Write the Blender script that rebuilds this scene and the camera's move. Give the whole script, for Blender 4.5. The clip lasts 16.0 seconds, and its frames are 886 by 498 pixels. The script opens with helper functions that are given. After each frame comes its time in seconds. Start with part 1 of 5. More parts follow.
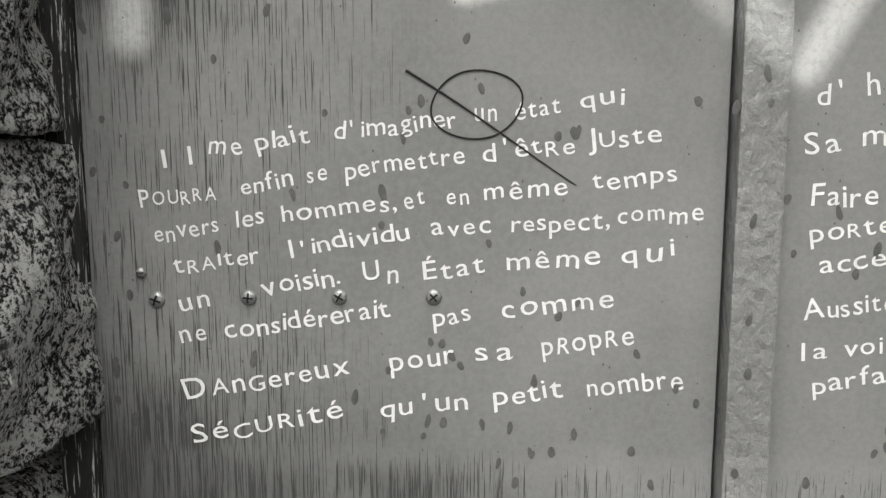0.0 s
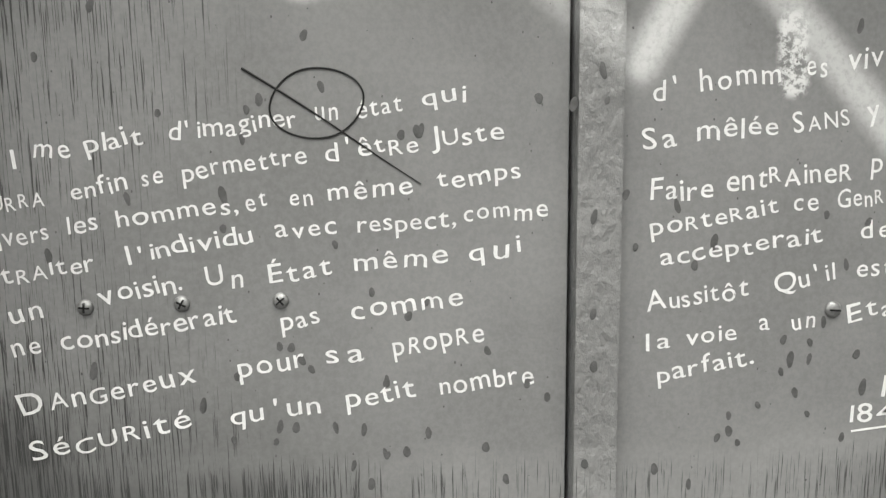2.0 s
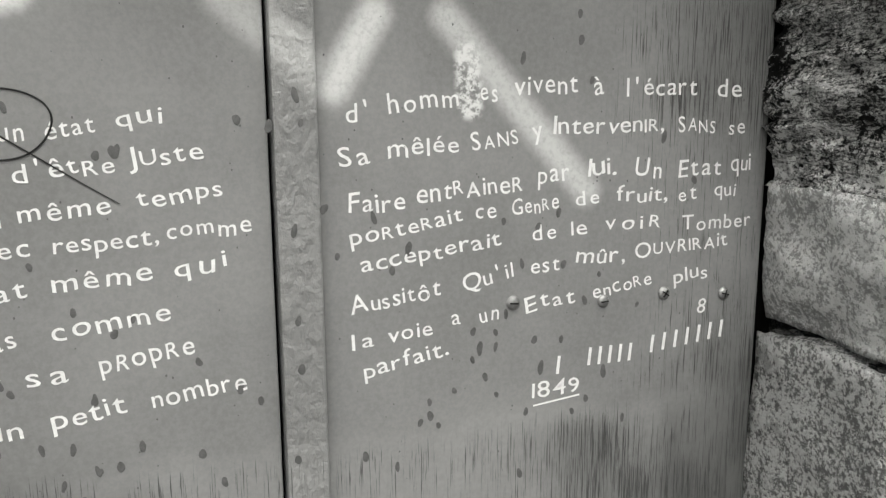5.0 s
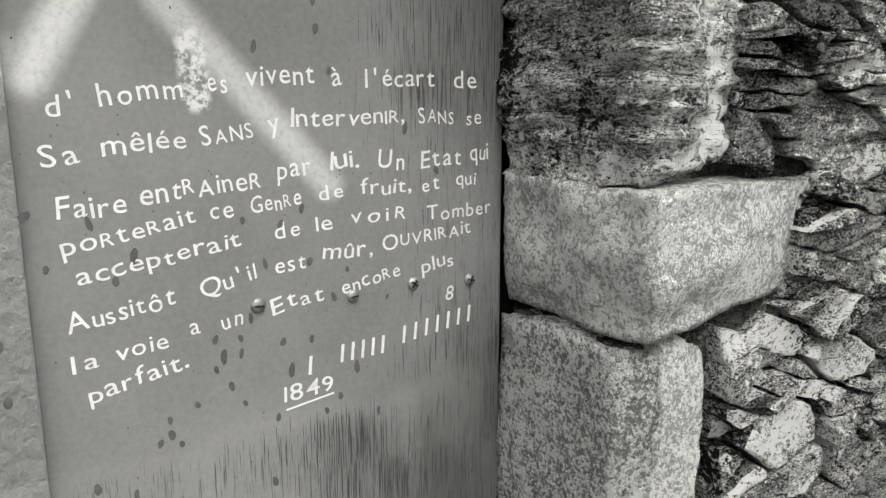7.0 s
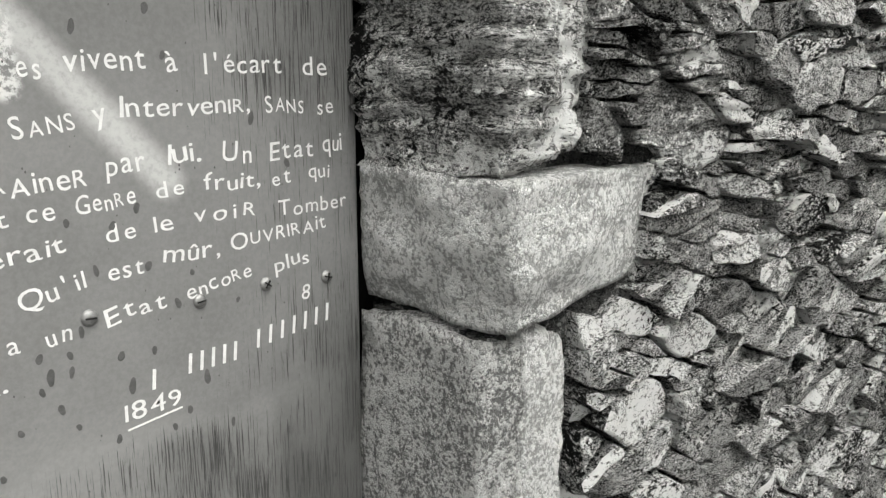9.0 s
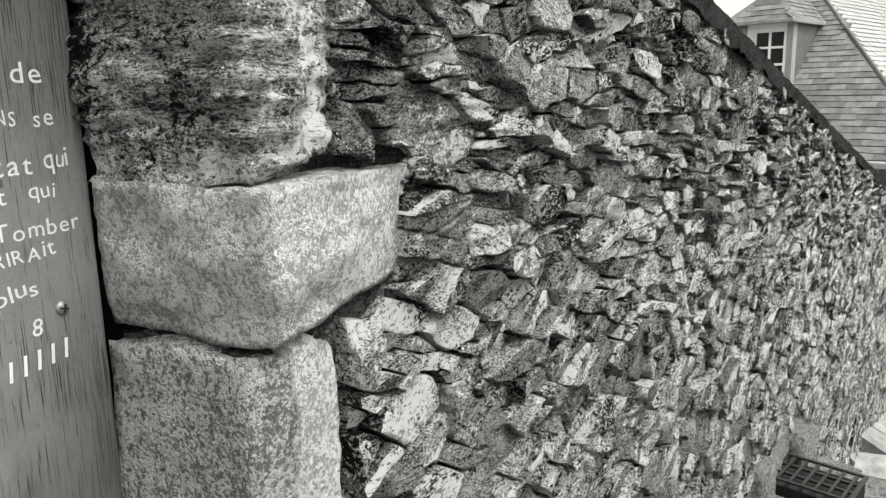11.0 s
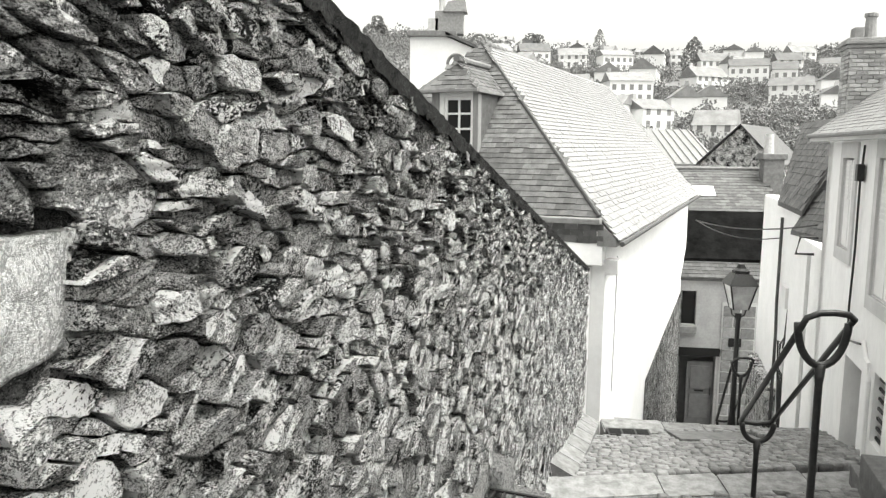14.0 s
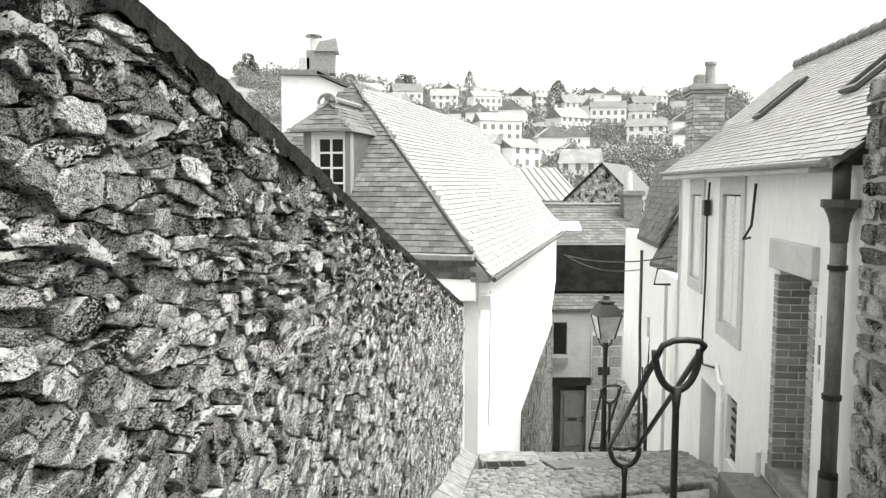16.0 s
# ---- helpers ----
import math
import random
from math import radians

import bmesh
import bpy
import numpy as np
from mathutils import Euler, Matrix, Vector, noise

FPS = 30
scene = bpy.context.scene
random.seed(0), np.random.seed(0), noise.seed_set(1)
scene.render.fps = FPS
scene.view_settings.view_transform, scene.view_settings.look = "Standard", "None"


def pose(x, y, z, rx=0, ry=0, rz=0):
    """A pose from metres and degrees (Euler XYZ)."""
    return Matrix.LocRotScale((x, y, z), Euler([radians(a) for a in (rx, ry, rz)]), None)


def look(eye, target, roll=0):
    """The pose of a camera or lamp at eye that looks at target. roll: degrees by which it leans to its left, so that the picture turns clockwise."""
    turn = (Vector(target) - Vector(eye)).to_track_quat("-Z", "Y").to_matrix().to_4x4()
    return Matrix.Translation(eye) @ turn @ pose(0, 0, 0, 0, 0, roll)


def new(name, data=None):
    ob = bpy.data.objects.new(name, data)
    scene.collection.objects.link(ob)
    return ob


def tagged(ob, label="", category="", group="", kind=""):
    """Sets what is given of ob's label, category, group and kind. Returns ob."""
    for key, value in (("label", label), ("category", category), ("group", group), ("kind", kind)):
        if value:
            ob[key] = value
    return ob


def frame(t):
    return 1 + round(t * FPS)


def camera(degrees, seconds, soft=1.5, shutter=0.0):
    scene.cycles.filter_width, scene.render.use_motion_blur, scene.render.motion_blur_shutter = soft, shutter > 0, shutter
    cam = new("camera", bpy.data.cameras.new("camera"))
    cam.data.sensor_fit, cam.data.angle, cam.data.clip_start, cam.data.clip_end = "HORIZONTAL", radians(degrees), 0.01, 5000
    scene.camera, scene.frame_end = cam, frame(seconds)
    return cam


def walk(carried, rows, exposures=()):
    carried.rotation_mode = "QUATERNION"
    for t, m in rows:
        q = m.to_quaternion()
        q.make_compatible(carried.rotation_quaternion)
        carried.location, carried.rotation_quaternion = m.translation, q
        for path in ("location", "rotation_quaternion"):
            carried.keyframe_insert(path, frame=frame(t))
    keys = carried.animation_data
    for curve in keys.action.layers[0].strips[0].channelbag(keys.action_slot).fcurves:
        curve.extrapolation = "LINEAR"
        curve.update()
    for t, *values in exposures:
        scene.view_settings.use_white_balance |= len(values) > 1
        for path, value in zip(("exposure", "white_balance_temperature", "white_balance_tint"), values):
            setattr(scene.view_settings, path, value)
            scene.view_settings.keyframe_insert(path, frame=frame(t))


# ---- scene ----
cam = camera(60.55, 16.0, soft=1.3)
PATH = [
    (0, (-0.0186, -0.0079, 1.4961), (-0.0996, 1.9738, 1.2387), 0.03),
    (0.5, (0.0226, -0.0059, 1.5104), (-0.0477, 1.975, 1.2431), 0.02),
    (1, (0.0468, -0.0007, 1.5046), (0.0405, 1.9802, 1.2285), -0.31),
    (1.5, (0.0656, 0.0042, 1.5098), (0.116, 1.9827, 1.2211), -0.45),
    (2, (0.0874, 0.0072, 1.5136), (0.1929, 1.9821, 1.2155), -0.69),
    (2.5, (0.1024, -0.0103, 1.5209), (0.273, 1.9586, 1.2141), -0.74),
    (3, (0.1295, -0.0339, 1.5247), (0.3796, 1.9249, 1.2079), -0.75),
    (5.5, (0.2136, -0.0796, 1.5724), (0.9682, 1.7374, 1.213), -0.33),
    (6, (0.2252, -0.078, 1.5781), (1.1356, 1.6637, 1.2075), -0.39),
    (6.5, (0.2397, -0.0673, 1.5725), (1.279, 1.5978, 1.1882), -0.17),
    (7, (0.259, -0.0596, 1.5775), (1.3979, 1.5356, 1.1802), -0.05),
    (7.5, (0.2683, -0.0404, 1.5772), (1.4615, 1.5123, 1.1705), -0.03),
    (8, (0.2835, -0.0255, 1.5805), (1.5397, 1.473, 1.1609), 0.17),
    (10.5, (0.2878, -0.0144, 1.5718), (1.9791, 0.9694, 1.1576), -0.68),
    (11, (0.3128, -0.0205, 1.5649), (2.0767, 0.8307, 1.1598), -1.15),
    (11.5, (0.326, -0.0245, 1.5667), (2.1457, 0.7055, 1.1715), -1.3),
    (12, (0.329, -0.0305, 1.5654), (2.2007, 0.565, 1.1884), -1.17),
    (12.5, (0.3302, -0.0444, 1.5726), (2.2358, 0.4467, 1.2155), -0.69),
    (13, (0.3323, -0.0481, 1.5736), (2.2696, 0.3241, 1.2443), -0.07),
    (13.5, (0.3374, -0.0509, 1.5732), (2.2986, 0.2052, 1.2763), 0.07),
    (14, (0.3312, -0.058, 1.5771), (2.3081, 0.085, 1.3099), 0.53),
    (14.5, (0.3337, -0.0676, 1.5796), (2.3184, -0.0157, 1.3384), 0.9),
    (15, (0.3356, -0.081, 1.5815), (2.3239, -0.1244, 1.3697), 0.85),
    (15.5, (0.3251, -0.0878, 1.5849), (2.313, -0.2041, 1.398), 0.52),
    (16, (0.3238, -0.0991, 1.5886), (2.3089, -0.2775, 1.422), 0.19),
]

walk(cam, [(t, look(eye, target, roll)) for t, eye, target, roll in PATH],
     exposures=[(t, e, 6800, 6) for t, e in ((0.0, 0.0), (5.5, 0.0), (8.0, 0.1), (12.0, 0.25), (14.0, 0.38), (16.0, 0.5))])

# ---- light: bright overcast, black-and-white film ----
world = bpy.data.worlds.new("overcast")
scene.world = world
world.use_nodes = True
wt = world.node_tree
sky = wt.nodes.new("ShaderNodeTexSky")
sky.sky_type, sky.sun_disc = "NISHITA", False
sky.sun_elevation, sky.sun_rotation = radians(65), radians(190)
sky.air_density, sky.dust_density, sky.ozone_density = 2.0, 8.0, 0.5
grey = wt.nodes.new("ShaderNodeRGBToBW")
back = wt.nodes["Background"]
back.inputs["Strength"].default_value = 0.395
wt.links.new(sky.outputs["Color"], grey.inputs[0])
wt.links.new(grey.outputs[0], back.inputs["Color"])
sun = new("sun", bpy.data.lights.new("sun", "SUN"))
sun.data.energy, sun.data.angle, sun.data.color = 0.85, radians(20), (1, 1, 1)
sun.matrix_world = look((-0.5, -2.7, 6.0), (0, 0, 0))


# ---- materials ----
class Graph:
    """Short names for the nodes of one material."""

    def __init__(self, name):
        self.m = bpy.data.materials.new(name)
        self.m.use_nodes = True
        self.t = self.m.node_tree
        self.bsdf = self.t.nodes["Principled BSDF"]
        self.pos = self.t.nodes.new("ShaderNodeNewGeometry").outputs["Position"]

    def put(self, socket, value):
        if isinstance(value, bpy.types.NodeSocket):
            self.t.links.new(value, socket)
        else:
            socket.default_value = value

    def math(self, op, a, b=0.0, clamp=False):
        n = self.t.nodes.new("ShaderNodeMath")
        n.operation, n.use_clamp = op, clamp
        self.put(n.inputs[0], a)
        self.put(n.inputs[1], b)
        return n.outputs[0]

    def vec(self, op, a, b):
        n = self.t.nodes.new("ShaderNodeVectorMath")
        n.operation = op
        self.put(n.inputs[0], a)
        self.put(n.inputs[1], b)
        return n.outputs["Value"] if op in ("LENGTH", "DISTANCE", "DOT_PRODUCT") else n.outputs["Vector"]

    def noise(self, scale, detail=4.0, rough=0.6, stretch=(1, 1, 1), shift=(0, 0, 0), warp=0.0):
        n = self.t.nodes.new("ShaderNodeTexNoise")
        n.inputs["Scale"].default_value, n.inputs["Detail"].default_value = scale, detail
        n.inputs["Roughness"].default_value, n.inputs["Distortion"].default_value = rough, warp
        self.put(n.inputs["Vector"], self.vec("ADD", self.vec("MULTIPLY", self.pos, stretch), shift))
        return n.outputs["Fac"]

    def cells(self, scale, stretch=(1, 1, 1), feature="F1"):
        n = self.t.nodes.new("ShaderNodeTexVoronoi")
        n.feature = feature
        n.inputs["Scale"].default_value = scale
        self.put(n.inputs["Vector"], self.vec("MULTIPLY", self.pos, stretch))
        return n.outputs["Distance"]

    def span(self, a, lo, hi, to_lo=0.0, to_hi=1.0):
        n = self.t.nodes.new("ShaderNodeMapRange")
        n.interpolation_type = "SMOOTHSTEP"
        self.put(n.inputs["Value"], a)
        for key, value in (("From Min", lo), ("From Max", hi), ("To Min", to_lo), ("To Max", to_hi)):
            self.put(n.inputs[key], value)
        return n.outputs["Result"]

    def mix(self, f, a, b):
        n = self.t.nodes.new("ShaderNodeMix")
        self.put(n.inputs["Factor"], f)
        self.put(n.inputs["A"], a)
        self.put(n.inputs["B"], b)
        return n.outputs["Result"]

    def stroke(self, a, b, r, soft):
        """How much of a soft round stroke from a to b covers the point, in the x-z plane."""
        (ax, az), (bx, bz) = a, b
        d = Vector((bx - ax, 0, bz - az))
        rel = self.vec("MULTIPLY", self.vec("SUBTRACT", self.pos, (ax, 0, az)), (1, 0, 1))
        h = self.math("DIVIDE", self.vec("DOT_PRODUCT", rel, tuple(d)), d.length_squared, clamp=True)
        n = self.t.nodes.new("ShaderNodeVectorMath")
        n.operation = "SCALE"
        n.inputs[0].default_value = tuple(d)
        self.put(n.inputs["Scale"], h)
        return self.span(self.vec("DISTANCE", rel, n.outputs["Vector"]), r, r + soft, 1.0, 0.0)

    def island(self):
        return self.t.nodes.new("ShaderNodeNewGeometry").outputs["Random Per Island"]

    def each(self):
        return self.t.nodes.new("ShaderNodeObjectInfo").outputs["Random"]

    def done(self, colour, rough=0.8, bump=None, strength=0.4, distance=0.01, metal=0.0, spec=0.3):
        if isinstance(colour, (int, float)):
            colour = (colour, colour, colour, 1)
        self.put(self.bsdf.inputs["Base Color"], colour)
        self.put(self.bsdf.inputs["Roughness"], rough)
        self.bsdf.inputs["Metallic"].default_value = metal
        self.bsdf.inputs["Specular IOR Level"].default_value = spec
        if bump is not None:
            n = self.t.nodes.new("ShaderNodeBump")
            n.inputs["Strength"].default_value, n.inputs["Distance"].default_value = strength, distance
            self.put(n.inputs["Height"], bump)
            self.t.links.new(n.outputs["Normal"], self.bsdf.inputs["Normal"])
        return self.m


def plain(name, lo, hi, scale, rough=0.8, bump=0.3, stretch=(1, 1, 1), distance=0.01, metal=0.0, vary=0.0):
    """A surface that wavers between two greys, coarse and fine."""
    g = Graph(name)
    n = g.math("ADD", g.math("MULTIPLY", g.noise(scale, 5, 0.6, stretch), 0.6), g.math("MULTIPLY", g.noise(scale * 9, 3, 0.7, stretch), 0.4))
    c = g.span(n, 0.3, 0.7, lo, hi)
    if vary:
        c = g.math("MULTIPLY", c, g.span(g.each(), 0, 1, 1 - vary, 1 + vary))
        c = g.math("MULTIPLY", c, g.span(g.island(), 0, 1, 1 - vary, 1 + vary))
    return g.done(c, rough, n, bump, distance, metal)


def stone_material(name, dark, light, lichen, moss, scale=1.0, vary=0.5, spread=0.57, strata=2.5, fine=0.2, mossy=0.535, crusted=0.0):
    """Rough stone: layered grain, pale lichen crusts and dots, black moss, each stone of its own grey and lie."""
    g = Graph(name)
    raw = g.pos
    k = g.math("FRACT", g.math("ADD", g.math("MULTIPLY", g.each(), 7.31), g.math("MULTIPLY", g.island(), 3.77))) if vary else None
    if vary:
        spin = g.t.nodes.new("ShaderNodeVectorRotate")
        spin.rotation_type = "AXIS_ANGLE"
        spin.inputs["Axis"].default_value = (0.2, 0.98, 0)
        g.put(spin.inputs["Vector"], g.pos)
        g.put(spin.inputs["Angle"], g.math("SUBTRACT", g.math("MULTIPLY", g.math("FRACT", g.math("MULTIPLY", k, 37.0)), 0.9), 0.35))
        g.pos = spin.outputs["Vector"]
    n1 = g.noise(7 * scale, 6, 0.65, (1, 1, strata))
    n2 = g.noise(38 * scale, 5, 0.7, (1, 1, strata * 0.9))
    n3 = g.span(g.noise(150 * scale, 4, 0.8, (1, 1, 1.6)), 0.3, 0.7)
    body = g.math("ADD", g.math("MULTIPLY", n1, 0.34), g.math("ADD", g.math("MULTIPLY", n2, 0.44), g.math("MULTIPLY", n3, fine)))
    mid = 0.39 + fine / 2
    c = g.span(body, mid - 0.105, mid + 0.105, dark, light)
    if vary:
        c = g.math("MULTIPLY", c, g.span(k, 0.05, 0.8, 1 - vary, 1 + vary * 0.9))
    crust = g.math("ADD", g.math("MULTIPLY", g.noise(4.5 * scale, 4, 0.6, (1, 1, 1.3), (3, 1, 7)), 0.5), g.math("MULTIPLY", g.noise(48 * scale, 5, 0.75, (1, 1, 1.2), (9, 4, 2)), 0.5))
    if vary:
        crust = g.math("ADD", crust, g.span(k, 0, 1, -0.05, 0.06))
        crust = g.math("ADD", crust, g.span(g.vec("DOT_PRODUCT", raw, (1, 0, 0)), 1.5, 4.5, 0.0, 0.015))
    if crusted:   # lichen thrives on the face towards the lane
        crust = g.math("ADD", crust, g.span(g.vec("DOT_PRODUCT", raw, (1, 0, 0)), 1.17, 1.25, 0.0, crusted))
    c = g.mix(g.span(crust, spread, spread + 0.035), c, lichen)
    dots = g.span(g.cells(85 * scale), 0.16, 0.26, 1.0, 0.0)
    dots = g.math("MULTIPLY", dots, g.span(g.noise(9 * scale, 3, 0.6, (1, 1, 1), (1, 2, 9)), 0.5, 0.6))
    c = g.mix(dots, c, lichen)
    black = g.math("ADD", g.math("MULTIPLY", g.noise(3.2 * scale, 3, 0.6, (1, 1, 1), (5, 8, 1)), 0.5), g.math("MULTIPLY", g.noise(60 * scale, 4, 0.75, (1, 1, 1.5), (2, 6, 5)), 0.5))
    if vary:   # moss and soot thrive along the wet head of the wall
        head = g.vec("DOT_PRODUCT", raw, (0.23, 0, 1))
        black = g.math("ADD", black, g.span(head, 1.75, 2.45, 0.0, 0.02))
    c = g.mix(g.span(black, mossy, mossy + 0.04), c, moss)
    pits = g.span(g.noise(26 * scale, 5, 0.8, (1, 1, strata), (7, 7, 3)), 0.36, 0.42, 1.0, 0.0)
    c = g.mix(pits, c, moss)
    bump = g.math("ADD", g.math("ADD", body, g.math("MULTIPLY", crust, 0.4)), g.math("MULTIPLY", pits, -0.25))
    return g.done(c, 0.92, bump, 1.0, 0.05, spec=0.12)


def granite(name, dark, light, stain):
    """Coarse-grained granite: salt and pepper, weather stains and a few pale crusts."""
    g = Graph(name)
    grain = g.noise(140, 4, 0.8)
    flake = g.noise(55, 4, 0.75, (1, 1, 1), (3, 3, 1))
    broad = g.noise(6, 5, 0.6, (1, 1, 1), (1, 7, 3))
    body = g.math("ADD", g.math("MULTIPLY", g.span(grain, 0.38, 0.62), 0.42), g.math("ADD", g.math("MULTIPLY", g.span(flake, 0.38, 0.62), 0.33), g.math("MULTIPLY", g.span(broad, 0.3, 0.7), 0.25)))
    c = g.span(body, 0.3, 0.64, dark, light)
    dirt = g.math("ADD", g.math("MULTIPLY", broad, 0.5), g.math("MULTIPLY", g.noise(40, 5, 0.75, (1, 1, 1), (8, 2, 2)), 0.5))
    c = g.math("MULTIPLY", c, g.span(dirt, 0.54, 0.62, 1.0, stain))
    return g.done(c, 0.9, body, 1.0, 0.05, spec=0.15)


def gate_material(name, relief):
    """Old grey paint on plywood: checked grain, a paler repainted foot, and sprayed strokes."""
    g = Graph(name)
    x = g.vec("DOT_PRODUCT", g.pos, (1, 0, 0))
    z = g.vec("DOT_PRODUCT", g.pos, (0, 0, 1))
    cloud = g.noise(3.2, 4, 0.6)
    fine = g.noise(120, 3, 0.7)
    c = g.math("ADD", g.span(cloud, 0.3, 0.7, 0.136, 0.174), g.span(fine, 0.3, 0.7, -0.012, 0.012))
    # repainted foot, with a slightly wavering edge
    edge = g.math("ADD", 1.092, g.math("MULTIPLY", g.math("ABSOLUTE", g.math("SUBTRACT", x, 0.4)), 0.01))
    edge = g.math("ADD", edge, g.span(g.noise(6, 3), 0.3, 0.7, -0.015, 0.015))
    c = g.math("ADD", c, g.span(g.math("SUBTRACT", edge, z), -0.01, 0.02, 0, 0.02))
    # where the grain has opened: by the hinge side and along the foot
    where = g.span(x, -0.46, 0.02, 1.0, 0.0)
    where = g.math("MAXIMUM", where, g.span(x, 0.72, 1.0, 0.0, 0.75))
    low = g.math("MAXIMUM", g.span(x, -0.2, 0.2, 1.0, 0.35), g.span(x, 0.5, 0.9, 0.3, 1.0))
    where = g.math("MULTIPLY", where, g.math("MAXIMUM", g.span(z, 1.45, 1.62, 0.4, 0.95), g.math("MULTIPLY", low, g.span(z, 1.1, 1.32, 1.0, 0.3))))
    where = g.math("MAXIMUM", where, g.math("MULTIPLY", low, g.span(z, 1.04, 1.12, 0.9, 0.0)))
    where = g.math("MULTIPLY", where, g.span(g.noise(5, 4, 0.6, (1, 1, 0.7), (4, 0, 2)), 0.3, 0.55, 0.35, 1.0))
    streak = g.noise(460, 3, 0.65, (1, 1, 0.02))
    crack = g.span(g.math("ADD", streak, g.math("MULTIPLY", where, 0.17)), 0.62, 0.70)
    crack = g.math("MULTIPLY", crack, g.span(where, 0.05, 0.3))
    c = g.mix(crack, c, 0.035)
    c = g.mix(g.math("MULTIPLY", g.span(where, 0.3, 1.0), 0.38), c, 0.06)
    # rain-darkened lower corners
    damp = g.math("MULTIPLY", g.span(g.math("ADD", x, g.span(g.noise(7, 4, 0.6, (1, 1, 0.3)), 0.3, 0.7, -0.12, 0.12)), -0.25, 0.2, 1.0, 0.0), g.span(z, 0.98, 1.26, 1.0, 0.0))
    damp = g.math("MAXIMUM", damp, g.math("MULTIPLY", g.span(g.math("ADD", x, g.span(g.noise(9, 4, 0.6, (1, 1, 0.25), (2, 0, 5)), 0.3, 0.7, -0.1, 0.1)), 0.78, 1.06), g.span(z, 0.95, 1.24, 1.0, 0.0)))
    c = g.mix(g.math("MULTIPLY", damp, 0.55), c, 0.04)
    # sprayed strokes
    spray = g.math("MULTIPLY", g.stroke((0.392, 1.60), (0.452, 1.70), 0.004, 0.034), 0.62)
    for a, b, r, s, k in (((0.255, 1.715), (0.392, 1.60), 0.008, 0.034, 0.32), ((0.555, 1.70), (0.785, 1.445), 0.005, 0.032, 0.45),
                          ((-0.46, 1.70), (-0.46, 1.645), 0.005, 0.04, 0.6), ((-0.03, 1.70), (0.01, 1.71), 0.004, 0.03, 0.9)):
        spray = g.math("MAXIMUM", spray, g.math("MULTIPLY", g.stroke(a, b, r, s), k))
    c = g.mix(g.math("MULTIPLY", spray, g.span(fine, 0.2, 0.6, 0.55, 0.85)), c, 0.72)
    chip = g.math("MULTIPLY", g.stroke((0.588, 1.645), (0.592, 1.575), 0.012, 0.014), g.span(g.noise(90, 5, 0.75), 0.42, 0.56))
    c = g.mix(chip, c, 0.5)
    bump = g.math("ADD", g.math("MULTIPLY", fine, 0.25), g.math("MULTIPLY", crack, -0.9))
    bump = g.math("ADD", bump, g.math("MULTIPLY", g.noise(60, 5, 0.6, (1, 1, 0.7)), relief))
    return g.done(c, 0.42, bump, 0.5, 0.002 + 0.0006 * relief, spec=0.35)


PAINT = gate_material("grey_gate_paint", 0.2)
STRIP = gate_material("blistered_grey_paint", 4.0)
g = Graph("flaking_black_paint")
FLAKED = g.done(g.mix(g.span(g.noise(220, 4, 0.7, (1, 1, 0.06)), 0.56, 0.62), 0.018, 0.4), 0.8, g.noise(220, 4, 0.7, (1, 1, 0.06)), 0.8, 0.006)
INK = plain("white_marker", 0.5, 0.64, 60, 0.6, 0.1)
BLACK_INK = plain("black_marker", 0.006, 0.014, 60, 0.5, 0.1)
SPOT = plain("dark_spot", 0.05, 0.09, 90, 0.5, 0.2)
STEEL = plain("weathered_steel", 0.16, 0.3, 120, 0.42, 0.4, distance=0.002, metal=0.6)
# near-black, for black things and for shade put into openings
NEAR_BLACK = plain("near_black", 0.008, 0.016, 90, 0.9)
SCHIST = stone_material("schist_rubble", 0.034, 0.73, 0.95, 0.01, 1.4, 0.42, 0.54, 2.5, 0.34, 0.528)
GRANITE = granite("pale_granite", 0.46, 1.0, 0.8)
GRANITE_GREY = granite("grey_granite", 0.2, 0.74, 0.6)
JAMB = granite("lichened_jamb_stone", 0.02, 0.8, 0.08)
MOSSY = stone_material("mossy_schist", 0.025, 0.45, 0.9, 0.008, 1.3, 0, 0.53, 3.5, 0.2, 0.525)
LEDGE = granite("crusted_ledge_stone", 0.17, 0.6, 0.35)
DARK_SCHIST = stone_material("black_layered_schist", 0.035, 0.68, 0.93, 0.008, 1.1, 0, 0.53, 6.0, 0.2, 0.523, 0.03)
MORTAR = stone_material("earth_mortar", 0.02, 0.18, 0.5, 0.01, 1.6, 0, 0.56, 1.2)
COPING = stone_material("mossy_coping", 0.015, 0.06, 0.2, 0.008, 2.0, 0, 0.62, 1.0)
KERB = plain("kerb_granite", 0.12, 0.33, 9, 0.85, 0.5, vary=0.12)
COBBLE = plain("cobble_stone", 0.1, 0.25, 14, 0.75, 0.5, vary=0.25)
COVER = plain("worn_concrete_cover", 0.1, 0.2, 9, 0.85, 0.4)
JOINT = plain("cobble_joint", 0.05, 0.12, 20, 0.95)
LIME = plain("white_limewash", 0.78, 0.88, 1.2, 0.9, 0.15)
STAINED = plain("stained_limewash", 0.8, 0.92, 1.8, 0.9, 0.25, (1, 1, 0.35))
RENDER = plain("pale_render", 0.5, 0.62, 1.4, 0.9, 0.2)
RENDER_GREY = plain("grey_render", 0.3, 0.42, 1.6, 0.9, 0.25)
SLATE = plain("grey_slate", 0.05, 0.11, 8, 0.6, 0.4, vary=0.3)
# slate again, paler: light on the lane-side slopes put into the colour
SLATE_LIT = plain("sky_lit_slate", 0.18, 0.28, 6, 0.5, 0.4, vary=0.07)
TILE = plain("ridge_tile", 0.12, 0.22, 9, 0.7, 0.4)
